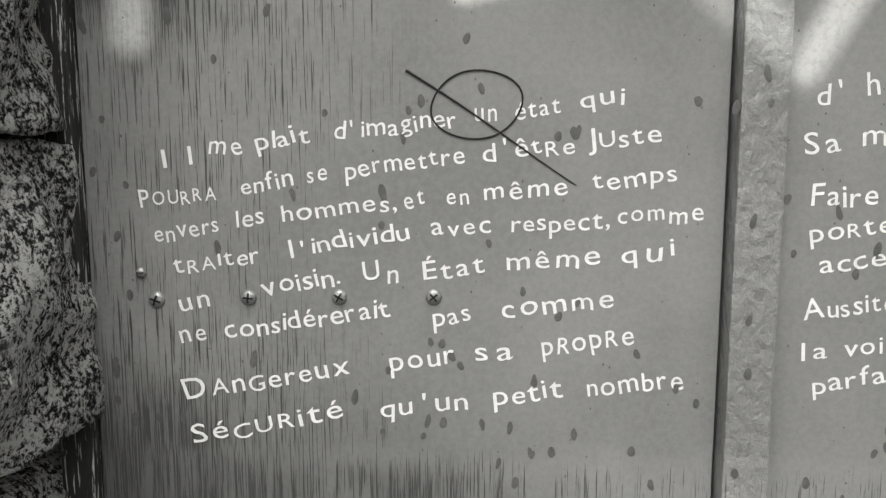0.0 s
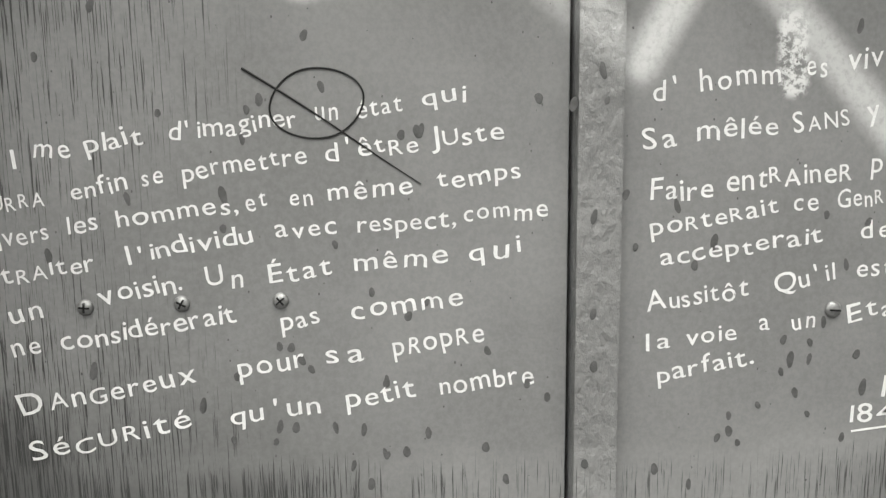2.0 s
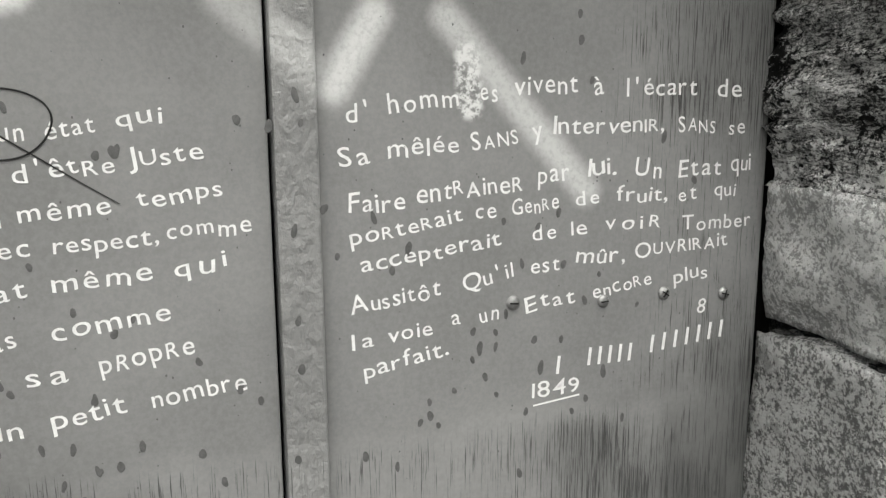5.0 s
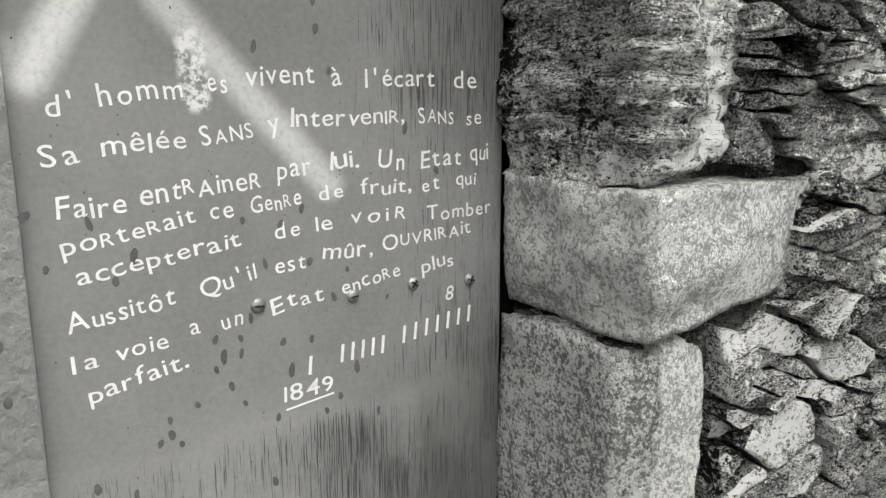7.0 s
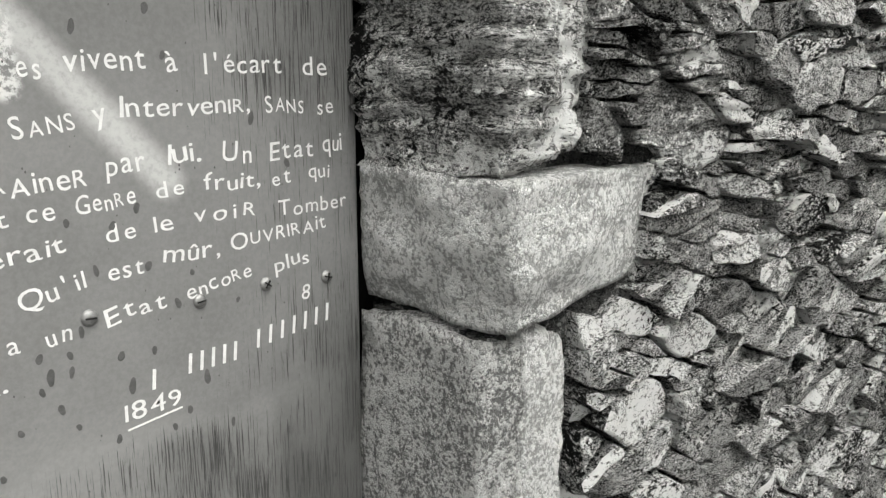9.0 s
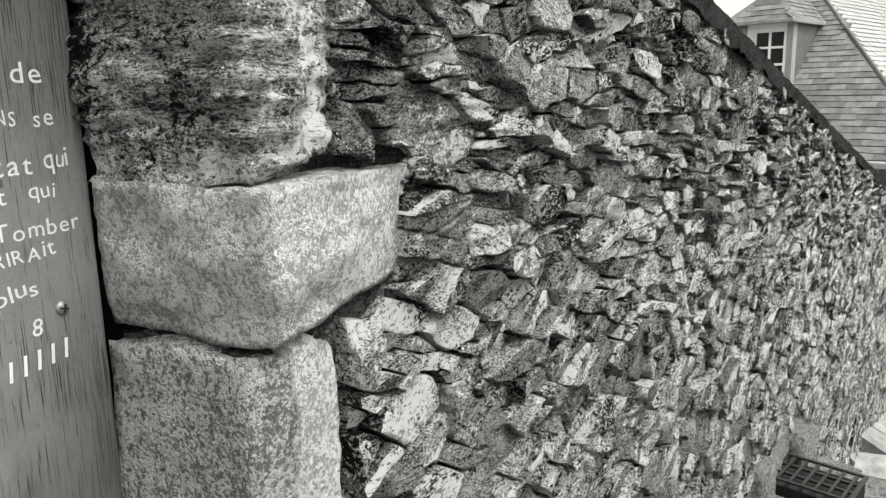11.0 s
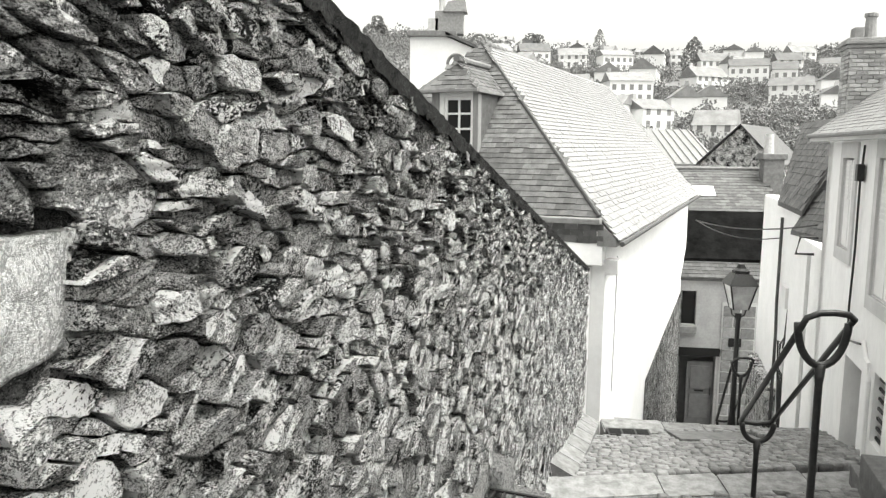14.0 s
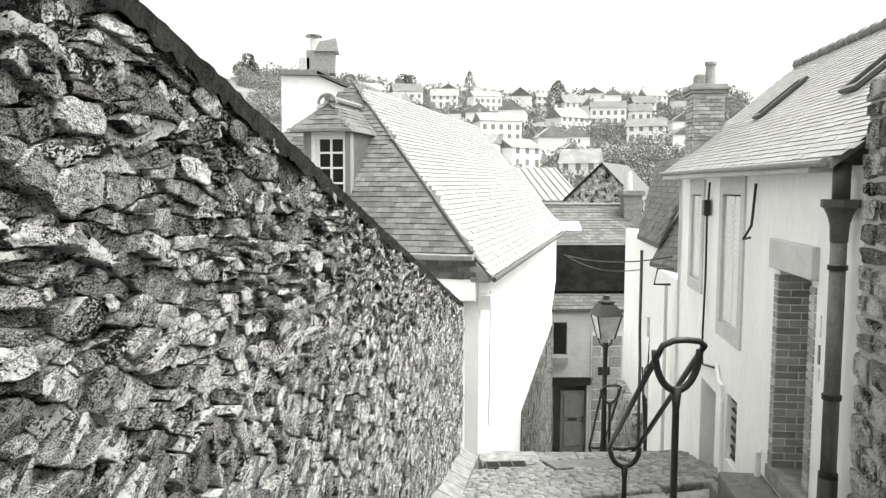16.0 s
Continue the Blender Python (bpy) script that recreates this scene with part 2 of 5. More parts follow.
BRICK = plain("brick", 0.03, 0.065, 16, 0.85, 0.4, vary=0.3)
CHIMNEY = plain("chimney_brick", 0.24, 0.4, 10, 0.85, 0.4, vary=0.3)
PALE_MORTAR = plain("pale_mortar", 0.4, 0.55, 20, 0.95)
IRON = plain("black_iron", 0.012, 0.03, 40, 0.4, 0.3, distance=0.003)
PIPE = plain("dark_painted_pipe", 0.045, 0.085, 8, 0.45, 0.3)
GREY_PIPE = plain("flaking_grey_pipe_paint", 0.06, 0.18, 10, 0.5, 0.3, (1, 1, 0.3))
LEAD = plain("zinc", 0.16, 0.26, 8, 0.5, 0.2)
WHITE = plain("white_joinery", 0.72, 0.82, 8, 0.5, 0.1)
TIMBER = plain("weathered_timber", 0.16, 0.28, 12, 0.8, 0.4, (1, 1, 0.1))
DARK_DOOR = plain("grey_door_paint", 0.11, 0.16, 6, 0.6, 0.2)
DRESSED = plain("dressed_stone", 0.14, 0.26, 9, 0.85, 0.4, vary=0.2)
# leaves paler than their own colour: distance haze painted in
HAZY_LEAF = plain("hazy_foliage", 0.2, 0.31, 0.6, 0.9, 0.6, vary=0.12)
GRASS = plain("far_grass", 0.1, 0.2, 0.05, 0.95, 0.4)
FAR_WALL = plain("far_white_wall", 0.7, 0.8, 0.4, 0.9, 0.1)
FAR_ROOF = plain("far_slate", 0.15, 0.26, 0.5, 0.8, 0.1, vary=0.3)
g = Graph("tarred_slate")
TAR = g.done(g.span(g.noise(3, 5, 0.7, (1, 1, 1)), 0.3, 0.7, 0.003, 0.011), 0.95, spec=0.03)
g = Graph("window_glass")
GLASS = g.done(0.02, 0.06, spec=0.5)
g = Graph("lamp_glass")
LAMP_GLASS = g.done(g.span(g.noise(6), 0.3, 0.7, 0.3, 0.45), 0.25, spec=0.5)


# ---- building helpers ----
def mesh_of(name, bm, material, smooth=False):
    me = bpy.data.meshes.new(name)
    bm.to_mesh(me)
    bm.free()
    if material:
        me.materials.append(material)
    if smooth:
        me.shade_smooth()
    return me


def thing(name, label, category, at=None, group="", kind=""):
    ob = new(name)
    ob.empty_display_size = 0.1
    if at is not None:
        ob.matrix_world = at
    return tagged(ob, label, category, group, kind)


def part(name, bm, material, parent, label="", smooth=False):
    ob = new(name, mesh_of(name, bm, material, smooth))
    ob.parent = parent
    if label:
        ob["label"] = label
    return ob


def single(name, bm, material, label, category, at=None, group="", kind="", smooth=False):
    ob = new(name, mesh_of(name, bm, material, smooth))
    if at is not None:
        ob.matrix_world = at
    return tagged(ob, label, category, group, kind)


def box(lo, hi, bevel=0.0, bm=None):
    bm = bm or bmesh.new()
    made = bmesh.ops.create_cube(bm, size=1)["verts"]
    for v in made:
        v.co = Vector([l + (c + 0.5) * (h - l) for c, l, h in zip(v.co, lo, hi)])
    if bevel:
        edges = {e for v in made for e in v.link_edges}
        bmesh.ops.bevel(bm, geom=list(edges), offset=bevel, segments=2, affect="EDGES", profile=0.6)
    return bm


def tube(points, r, bm=None, sides=10, closed=False):
    """A round bar along a line of points."""
    bm = bm or bmesh.new()
    pts = [Vector(p) for p in points]
    rings = []
    for i, p in enumerate(pts):
        a = pts[i - 1] if (i or closed) else p
        b = pts[(i + 1) % len(pts)] if (i < len(pts) - 1 or closed) else p
        way = (b - a).normalized()
        side = way.cross(Vector((0.31, 0.2, 0.93))).normalized()
        up = side.cross(way)
        rad = float(r[i]) if isinstance(r, (list, tuple)) else r
        rings.append([bm.verts.new(p + rad * (math.cos(k * 2 * math.pi / sides) * side + math.sin(k * 2 * math.pi / sides) * up)) for k in range(sides)])
    for i in range(len(rings) - (0 if closed else 1)):
        a, b = rings[i], rings[(i + 1) % len(rings)]
        for k in range(sides):
            bm.faces.new((a[k], a[(k + 1) % sides], b[(k + 1) % sides], b[k]))
    if not closed:
        bm.faces.new(rings[0][::-1])
        bm.faces.new(rings[-1])
    return bm


def prism(outline, depth, bm=None):
    """Faces through an outline of points, thickened by the vector depth."""
    bm = bm or bmesh.new()
    a = [bm.verts.new(p) for p in outline]
    b = [bm.verts.new(Vector(p) + Vector(depth)) for p in outline]
    bm.faces.new(a)
    bm.faces.new(b[::-1])
    for i in range(len(a)):
        j = (i + 1) % len(a)
        bm.faces.new((a[j], a[i], b[i], b[j]))
    bmesh.ops.recalc_face_normals(bm, faces=bm.faces)
    return bm


def pierced(u0, u1, z0, z1, v0, v1, holes, bm=None):
    """A wall in a u-z plane between v0 and v1, with rectangular holes (u0, u1, z0, z1) right through it."""
    bm = bm or bmesh.new()
    us = sorted({u0, u1, *[h[i] for h in holes for i in (0, 1)]})
    zs = sorted({z0, z1, *[h[i] for h in holes for i in (2, 3)]})
    for a, b in zip(us, us[1:]):
        for c, d in zip(zs, zs[1:]):
            if not any(h[0] <= a and b <= h[1] and h[2] <= c and d <= h[3] for h in holes):
                box((a, v0, c), (b, v1, d), bm=bm)
    bmesh.ops.remove_doubles(bm, verts=bm.verts, dist=1e-5)
    inner = {}
    for f in bm.faces:
        inner.setdefault(tuple(round(c, 4) for c in f.calc_center_median()), []).append(f)
    bmesh.ops.delete(bm, geom=[f for fs in inner.values() if len(fs) > 1 for f in fs], context="FACES")
    return bm


def stone_proto(seed, cuts, roundness, amp, rag=2.2):
    """A unit stone: a rounded block, knocked out of true."""
    rng = random.Random(seed)
    bm = bmesh.new()
    bmesh.ops.create_cube(bm, size=1)
    bmesh.ops.subdivide_edges(bm, edges=bm.edges, cuts=cuts, use_grid_fill=True)
    shift = Vector((seed * 7.3, seed * 3.1, seed * 1.7))
    skew = [rng.uniform(-0.16, 0.16) for _ in range(6)]
    for v in bm.verts:
        p = v.co.copy()
        q = p.normalized() * 0.56
        p = p.lerp(q, roundness)
        p.x += skew[0] * p.z + skew[1] * p.y
        p.z += skew[2] * p.x + skew[3] * p.x * p.z * 2
        p.y += 0.5 * skew[4] * p.x + 0.5 * skew[5] * p.z
        n = noise.noise_vector(p * rag + shift) * amp + noise.noise_vector(p * rag * 2.7 + shift) * amp * 0.5
        v.co = p + n
    return bm


def flat_front(bm, keep):
    """Dress the face that will look out of the wall: push it nearly flat."""
    for v in bm.verts:
        if v.co.y < -0.2:
            v.co.y = -0.5 + (v.co.y + 0.5) * keep
    return bm


def arrays(bm):
    bm.verts.index_update()
    v = np.array([v.co[:] for v in bm.verts])
    f = [[x.index for x in face.verts] for face in bm.faces]
    bm.free()
    return v, f


def lay(name, pieces, protos, material, parent, limit, rest_name, rest_label, smooth=True, base=None):
    """Set pieces (matrix, prototype) under a parent: the first ones as objects of their own, the rest joined."""
    shared = []
    for v, f in protos:
        me = bpy.data.meshes.new(name)
        me.from_pydata(v.tolist(), [], f)
        me.materials.append(material)
        if smooth:
            me.shade_smooth()
        shared.append(me)
    for m, k in pieces[:limit]:
        ob = new(name, shared[k])
        ob.parent = parent
        ob.matrix_basis = m
    vs, fs, n = [], [], 0
    for m, k in pieces[limit:]:
        v, f = protos[k]
        a = np.array(m)
        vs.append(v @ a[:3, :3].T + a[:3, 3])
        fs += [[i + n for i in face] for face in f]
        n += len(v)
    if vs:
        me = bpy.data.meshes.new(rest_name)
        me.from_pydata(np.concatenate(vs).tolist(), [], fs)
        me.materials.append(material)
        if smooth:
            me.shade_smooth()
        ob = new(rest_name, me)
        ob.parent = parent
        tagged(ob, rest_label, kind="stuff")


STREET = Matrix.Rotation(-math.atan(0.2013), 4, "Z")   # u runs down the street, v across it
WALL_V = 0.8817


def ground_z(u):
    """Height of the street beside the long wall."""
    if u < 3.7:
        return -0.1 * max(0.0, u - 0.2)
    if u < 6.9:
        return -0.35 - 0.395 * (u - 3.7)
    return -1.62 - 0.235 * (u - 6.9)


def top_z(u):
    """Height of the long wall's sloping top."""
    return 1.985 - 0.232 * (u - 2.13)


# ---- ground ----
bm = bmesh.new()
xs = [-700, -60, -20, -8, 0, 13, 24, 40, 90, 120, 160, 200, 250, 300, 350, 400, 500, 900, 2500]
ys = [-1500, -500, -250, -120, -60, -20, 0, 20, 60, 120, 250, 500, 1500]


def land(x, y):
    if x < 30:
        return -9.0
    if x < 110:
        return -9.0 + (x - 30) / 80 * 3.5
    if x < 360:
        return -5.5 + (x - 110) * (0.206 + 0.00016 * max(-150, min(150, y)))+ 2.5 * math.sin(y * 0.03)
    return land(359.9, y) - (x - 360) * 0.02


grid = [[bm.verts.new((x, y, land(x, y))) for y in ys] for x in xs]
for i in range(len(xs) - 1):
    for j in range(len(ys) - 1):
        bm.faces.new((grid[i][j], grid[i + 1][j], grid[i + 1][j + 1], grid[i][j + 1]))
single("ground", bm, GRASS, "grey grassy valley floor and far hillside", "ground", kind="structure", smooth=True)

bm = bmesh.new()
prof = [(-6, 0.0), (0.2, 0.0)] + [(3.7, -0.35)]
for (a, za), (b, zb) in zip(prof, prof[1:]):
    prism([(a, -2.3, za), (b, -2.3, zb), (b, -2.3, -9), (a, -2.3, -9)], (0, 3.6, 0), bm)
single("road", bm, JOINT, "upper landing of worn paved lane", "road", STREET, kind="structure")
stairs = thing("stairs", "worn granite steps leading down the lane", "stairs", STREET, kind="structure")
for k in range(8):
    u = 3.7 + 0.4 * k
    part("step", box((u, -2.3, -3), (u + 0.42 - 0.02, 0.86, -0.35 - 0.158 * (k + 1)), 0.012), KERB, stairs)
lower = thing("stairs", "long flight of stone steps in the lower lane", "stairs", STREET, kind="structure")
for k in range(22):
    u = 12.6 + 0.5 * k
    part("step", box((u, -2.9, -9), (u + 0.49, 0.5, -2.95 - 0.185 * k), 0.012), KERB, lower)
single("pavement", box((23.6, -12, -9), (32, 2, -6.75)), JOINT, "lower cobbled street at the foot of the steps", "pavement", STREET, kind="structure")

# ---- the gate ----
GATE_Y = 0.974
gate = thing("gate", "old grey painted double gate covered with handwriting", "gate", Matrix.Translation((0.3, GATE_Y, 0.0)))


def on_gate(name, bm, material, label="", smooth=False, parent=None):
    bmesh.ops.translate(bm, verts=bm.verts, vec=(-0.3, -GATE_Y, 0))
    return part(name, bm, material, parent or gate, label, smooth)


leaf_left = on_gate("gate_leaf", box((-0.531, GATE_Y, 0.03), (0.302, GATE_Y + 0.04, 2.15), 0.003), PAINT, "grey plywood leaf with checked grain")
leaf_right = on_gate("gate_leaf", box((0.3665, GATE_Y, 0.03), (1.125, GATE_Y + 0.04, 2.15), 0.003), PAINT, "grey plywood leaf, paint worn at the foot")
on_gate("cover_strip", box((0.307, GATE_Y - 0.026, 0.03), (0.366, GATE_Y + 0.04, 2.15), 0.004), STRIP, "rough painted wooden cover strip")


def bolt(x, z, r, cross, turn):
    bm = bmesh.new()
    prof = [(0, 0.0062), (0.45, 0.0058), (0.8, 0.004), (1.0, 0.0012), (1.0, -0.002)]
    rings = [[bm.verts.new((x + r * a * math.cos(k * math.pi / 10), GATE_Y - h, z + r * a * math.sin(k * math.pi / 10))) for k in range(20)] if a else [bm.verts.new((x, GATE_Y - h, z))] for a, h in prof]
    for k in range(20):
        bm.faces.new((rings[0][0], rings[1][k], rings[1][(k + 1) % 20]))
        for a, b in zip(rings[1:], rings[2:]):
            bm.faces.new((a[k], b[k], b[(k + 1) % 20], a[(k + 1) % 20]))
    bmesh.ops.recalc_face_normals(bm, faces=bm.faces)
    head = on_gate("bolt", bm, STEEL, "round weathered steel bolt head", True)
    for extra in (0, 90) if cross else (0,):
        c = box((-r * 0.62, -0.0012, -r * 0.1), (r * 0.62, 0.0012, r * 0.1))
        bmesh.ops.transform(c, matrix=Matrix.Translation((x, GATE_Y - 0.0062, z)) @ Matrix.Rotation(radians(turn + extra), 4, "Y"), verts=c.verts)
        on_gate("slot", c, NEAR_BLACK, "", False, head)


for x, z, r, cross, turn in ((-0.442, 1.298, 0.0115, True, 20), (-0.317, 1.302, 0.0105, True, 5), (-0.196, 1.304, 0.0105, True, 30), (-0.071, 1.305, 0.0105, True, 50),
                             (-0.461, 1.335, 0.007, False, 0), (0.663, 1.275, 0.0115, False, 4), (0.821, 1.265, 0.0105, False, -6), (0.935, 1.269, 0.011, True, 35), (1.054, 1.259, 0.011, True, 15)):
    bolt(x, z, r, cross, turn)


GLYPHS = {}


def glyph(ch):
    """Outline mesh of one letter of the built-in font, thinned to a marker's stroke: points, faces, left and right edge."""
    if ch not in GLYPHS:
        cu = bpy.data.curves.new("writing", "FONT")
        cu.body, cu.size, cu.offset, cu.resolution_u = ch, 1.0, 0.003, 3
        tmp = bpy.data.objects.new("writing", cu)
        scene.collection.objects.link(tmp)
        me = bpy.data.meshes.new_from_object(tmp.evaluated_get(bpy.context.evaluated_depsgraph_get()))
        bpy.data.objects.remove(tmp)
        co = np.empty(len(me.vertices) * 3)
        me.vertices.foreach_get("co", co)
        co = co.reshape(-1, 3)[:, :2]
        GLYPHS[ch] = co, [tuple(p.vertices) for p in me.polygons], co[:, 0].min(), co[:, 0].max()
        bpy.data.meshes.remove(me)
    return GLYPHS[ch]


pen = random.Random(17)


def write(leaf, height, words):
    """White marker words on a leaf, letter by letter: text, the left and right ends of its foot line, and the height of a capital."""
    for text, x0, z0, x1, z1 in words:
        length, lean = math.hypot(x1 - x0, z1 - z0), math.atan2(z1 - z0, x1 - x0)
        size = height * 1.04
        marks, widths, pads = [], [], []
        for i, ch in enumerate(text):
            small = i and ch.isupper() and ch not in "DT"
            k = size * (0.76 if small else 0.96 if ch.islower() else 1.0) * pen.uniform(0.93, 1.08)
            co, faces, lo, hi = glyph(ch)
            marks.append((co, faces, lo, k))
            pad = 0.3 * size if ch == "'" else 0.0   # an apostrophe stands clear of its neighbours
            pads.append(pad)
            widths.append((hi - lo) * k + pad)
        squeeze = min(1.4, 0.8 * length / sum(widths)) if len(text) > 1 else 1.0
        gap = (length - squeeze * sum(widths)) / max(1, len(text) - 1)
        at = 0.0
        for (co, faces, lo, k), w, pad in zip(marks, widths, pads):
            u, v = ((co[:, 0] - lo) * k + pad / 2) * squeeze, co[:, 1] * k
            turn, slant, rise = pen.gauss(0.02, 0.045), pen.gauss(0.02, 0.045), pen.gauss(0, 0.0014)
            bow = pen.uniform(-3, 3)
            u, v = u + slant * v + bow * v * (v - 0.02) - turn * v, v + turn * u + rise + pen.uniform(-14, 14) * u * (u - w)
            u = u + at
            vs = [(x0 - 0.3 + p * math.cos(lean) - q * math.sin(lean), -0.0008, z0 + p * math.sin(lean) + q * math.cos(lean)) for p, q in zip(u, v)]
            me = bpy.data.meshes.new("letter")
            me.from_pydata(vs, [], faces)
            me.materials.append(INK)
            ob = new("letter", me)
            ob.parent = leaf
            at += w * squeeze + gap * pen.uniform(0.93, 1.07)


write(leaf_left, 0.0330, [('Il', -0.424, 1.473, -0.383, 1.477), ('me', -0.364, 1.489, -0.319, 1.492), ('plait', -0.300, 1.494, -0.230, 1.508), ("d'imaginer", -0.199, 1.508, -0.040, 1.528), ('un', -0.018, 1.532, 0.010, 1.534), ('état', 0.033, 1.535, 0.091, 1.544), ('qui', 0.116, 1.549, 0.170, 1.553)])
write(leaf_left, 0.0330, [('POURRA', -0.457, 1.421, -0.356, 1.433), ('enfin', -0.322, 1.438, -0.253, 1.450), ('se', -0.235, 1.453, -0.209, 1.456), ('permettre', -0.185, 1.459, -0.030, 1.481), ("d'êtRe", -0.007, 1.482, 0.110, 1.495), ('JUste', 0.126, 1.497, 0.219, 1.507)])
write(leaf_left, 0.0330, [('envers', -0.440, 1.376, -0.354, 1.389), ('les', -0.330, 1.396, -0.293, 1.399), ('hommes,', -0.269, 1.404, -0.119, 1.421), ('et', -0.108, 1.421, -0.082, 1.425), ('en', -0.054, 1.427, -0.025, 1.430), ('même', -0.005, 1.431, 0.102, 1.441), ('temps', 0.134, 1.446, 0.240, 1.460)])
write(leaf_left, 0.0330, [('tRAiter', -0.415, 1.333, -0.301, 1.351), ("l'individu", -0.259, 1.356, -0.102, 1.382), ('avec', -0.073, 1.384, 0.003, 1.390), ('respect,', 0.030, 1.391, 0.156, 1.398), ('comme', 0.166, 1.403, 0.274, 1.409)])
write(leaf_left, 0.0360, [('un', -0.409, 1.282, -0.369, 1.291), ('voisin.', -0.296, 1.304, -0.194, 1.322), ('Un', -0.162, 1.322, -0.117, 1.325), ('État', -0.084, 1.327, -0.004, 1.337), ('même', 0.025, 1.340, 0.146, 1.351), ('qui', 0.173, 1.352, 0.241, 1.359)])
write(leaf_left, 0.0360, [('ne', -0.410, 1.237, -0.375, 1.243), ('considérerait', -0.349, 1.245, -0.128, 1.277), ('pas', -0.071, 1.265, -0.021, 1.275), ('comme', 0.020, 1.278, 0.165, 1.292)])
write(leaf_left, 0.0380, [('DAnGereux', -0.406, 1.160, -0.183, 1.197), ('pour', -0.128, 1.201, -0.043, 1.218), ('sa', -0.015, 1.220, 0.034, 1.225), ('pRopRe', 0.073, 1.227, 0.192, 1.245)])
write(leaf_left, 0.0380, [('SéCURité', -0.399, 1.098, -0.192, 1.136), ("qu'un", -0.143, 1.140, -0.025, 1.154), ('petit', 0.010, 1.156, 0.102, 1.172), ('nombre', 0.134, 1.172, 0.259, 1.185)])
write(leaf_right, 0.0400, [("d'", 0.409, 1.551, 0.450, 1.555), ('homm', 0.470, 1.564, 0.574, 1.576), ('es', 0.609, 1.579, 0.635, 1.582), ('vivent', 0.661, 1.590, 0.766, 1.595), ('à', 0.795, 1.592, 0.818, 1.594), ("l'écart", 0.851, 1.589, 0.979, 1.592), ('de', 1.019, 1.587, 1.067, 1.589)])
write(leaf_right, 0.0360, [('Sa', 0.398, 1.492, 0.442, 1.495), ('mêlée', 0.468, 1.504, 0.575, 1.509), ('SANS', 0.596, 1.510, 0.669, 1.520), ('y', 0.693, 1.528, 0.710, 1.530), ('IntervenIR,', 0.726, 1.533, 0.921, 1.535), ('SANS', 0.949, 1.532, 1.018, 1.534), ('se', 1.045, 1.531, 1.077, 1.531)])
write(leaf_right, 0.0400, [('Faire', 0.409, 1.425, 0.492, 1.428), ('entRAineR', 0.509, 1.437, 0.676, 1.449), ('par', 0.702, 1.458, 0.756, 1.463), ('lui.', 0.787, 1.467, 0.838, 1.468), ('Un', 0.870, 1.463, 0.919, 1.460), ('Etat', 0.952, 1.461, 1.034, 1.463), ('qui', 1.054, 1.468, 1.094, 1.468)])
write(leaf_right, 0.0340, [('poRteRait', 0.411, 1.378, 0.580, 1.406), ('ce', 0.600, 1.410, 0.634, 1.411), ('GenRe', 0.660, 1.412, 0.738, 1.419), ('de', 0.768, 1.421, 0.808, 1.424), ('fruit,', 0.839, 1.426, 0.933, 1.423), ('et', 0.955, 1.424, 0.989, 1.424), ('qui', 1.024, 1.425, 1.065, 1.425)])
write(leaf_right, 0.0340, [('accepterait', 0.426, 1.338, 0.643, 1.367), ('de', 0.695, 1.369, 0.734, 1.371), ('le', 0.761, 1.375, 0.789, 1.378), ('voiR', 0.820, 1.382, 0.921, 1.381), ('Tomber', 0.964, 1.372, 1.100, 1.373)])
write(leaf_right, 0.0360, [('Aussitôt', 0.409, 1.278, 0.545, 1.298), ("Qu'il", 0.581, 1.301, 0.664, 1.316), ('est', 0.692, 1.319, 0.741, 1.322), ('mûr,', 0.769, 1.329, 0.858, 1.325), ('OUVRIRAit', 0.877, 1.331, 1.056, 1.342)])
write(leaf_right, 0.0340, [('la', 0.409, 1.228, 0.442, 1.228), ('voie', 0.463, 1.231, 0.532, 1.238), ('a', 0.563, 1.246, 0.586, 1.245), ('un', 0.609, 1.248, 0.639, 1.250), ('Etat', 0.685, 1.256, 0.770, 1.267), ('encoRe', 0.803, 1.271, 0.910, 1.288), ('plus', 0.953, 1.284, 1.019, 1.292)])
write(leaf_right, 0.0360, [('parfait.', 0.426, 1.181, 0.558, 1.202), ('8', 1.001, 1.229, 1.026, 1.228), ('1849', 0.697, 1.115, 0.783, 1.116)])
NAME_BARS = [(0.731, 1.164, 0.766, 1.166), (0.792, 1.173, 0.886, 1.173), (0.908, 1.182, 1.067, 1.198)]
SPOTS_LEFT = [(-0.522, 1.655), (-0.411, 1.666), (-0.282, 1.672), (-0.353, 1.612), (-0.211, 1.544), (-0.103, 1.547), (-0.087, 1.559), (-0.110, 1.512), (-0.029, 1.636), (-0.010, 1.574), (0.262, 1.557), (0.088, 1.514), (0.108, 1.518), (-0.476, 1.451), (-0.519, 1.468), (-0.255, 1.439), (-0.137, 1.441), (-0.139, 1.399), (-0.491, 1.383), (-0.478, 1.304), (-0.357, 1.368), (0.001, 1.376), (0.046, 1.313), (0.117, 1.298), (0.093, 1.280), (-0.313, 1.218), (-0.503, 1.212), (-0.502, 1.200), (-0.502, 1.158), (-0.480, 1.131), (-0.447, 1.134), (-0.131, 1.205), (-0.075, 1.244), (-0.060, 1.242), (-0.047, 1.225), (-0.035, 1.212), (0.062, 1.190), (0.197, 1.230), (0.277, 1.163), (0.250, 1.183), (0.116, 1.120), (0.193, 1.096), (0.087, 1.094), (0.059, 1.092), (-0.006, 1.131)]
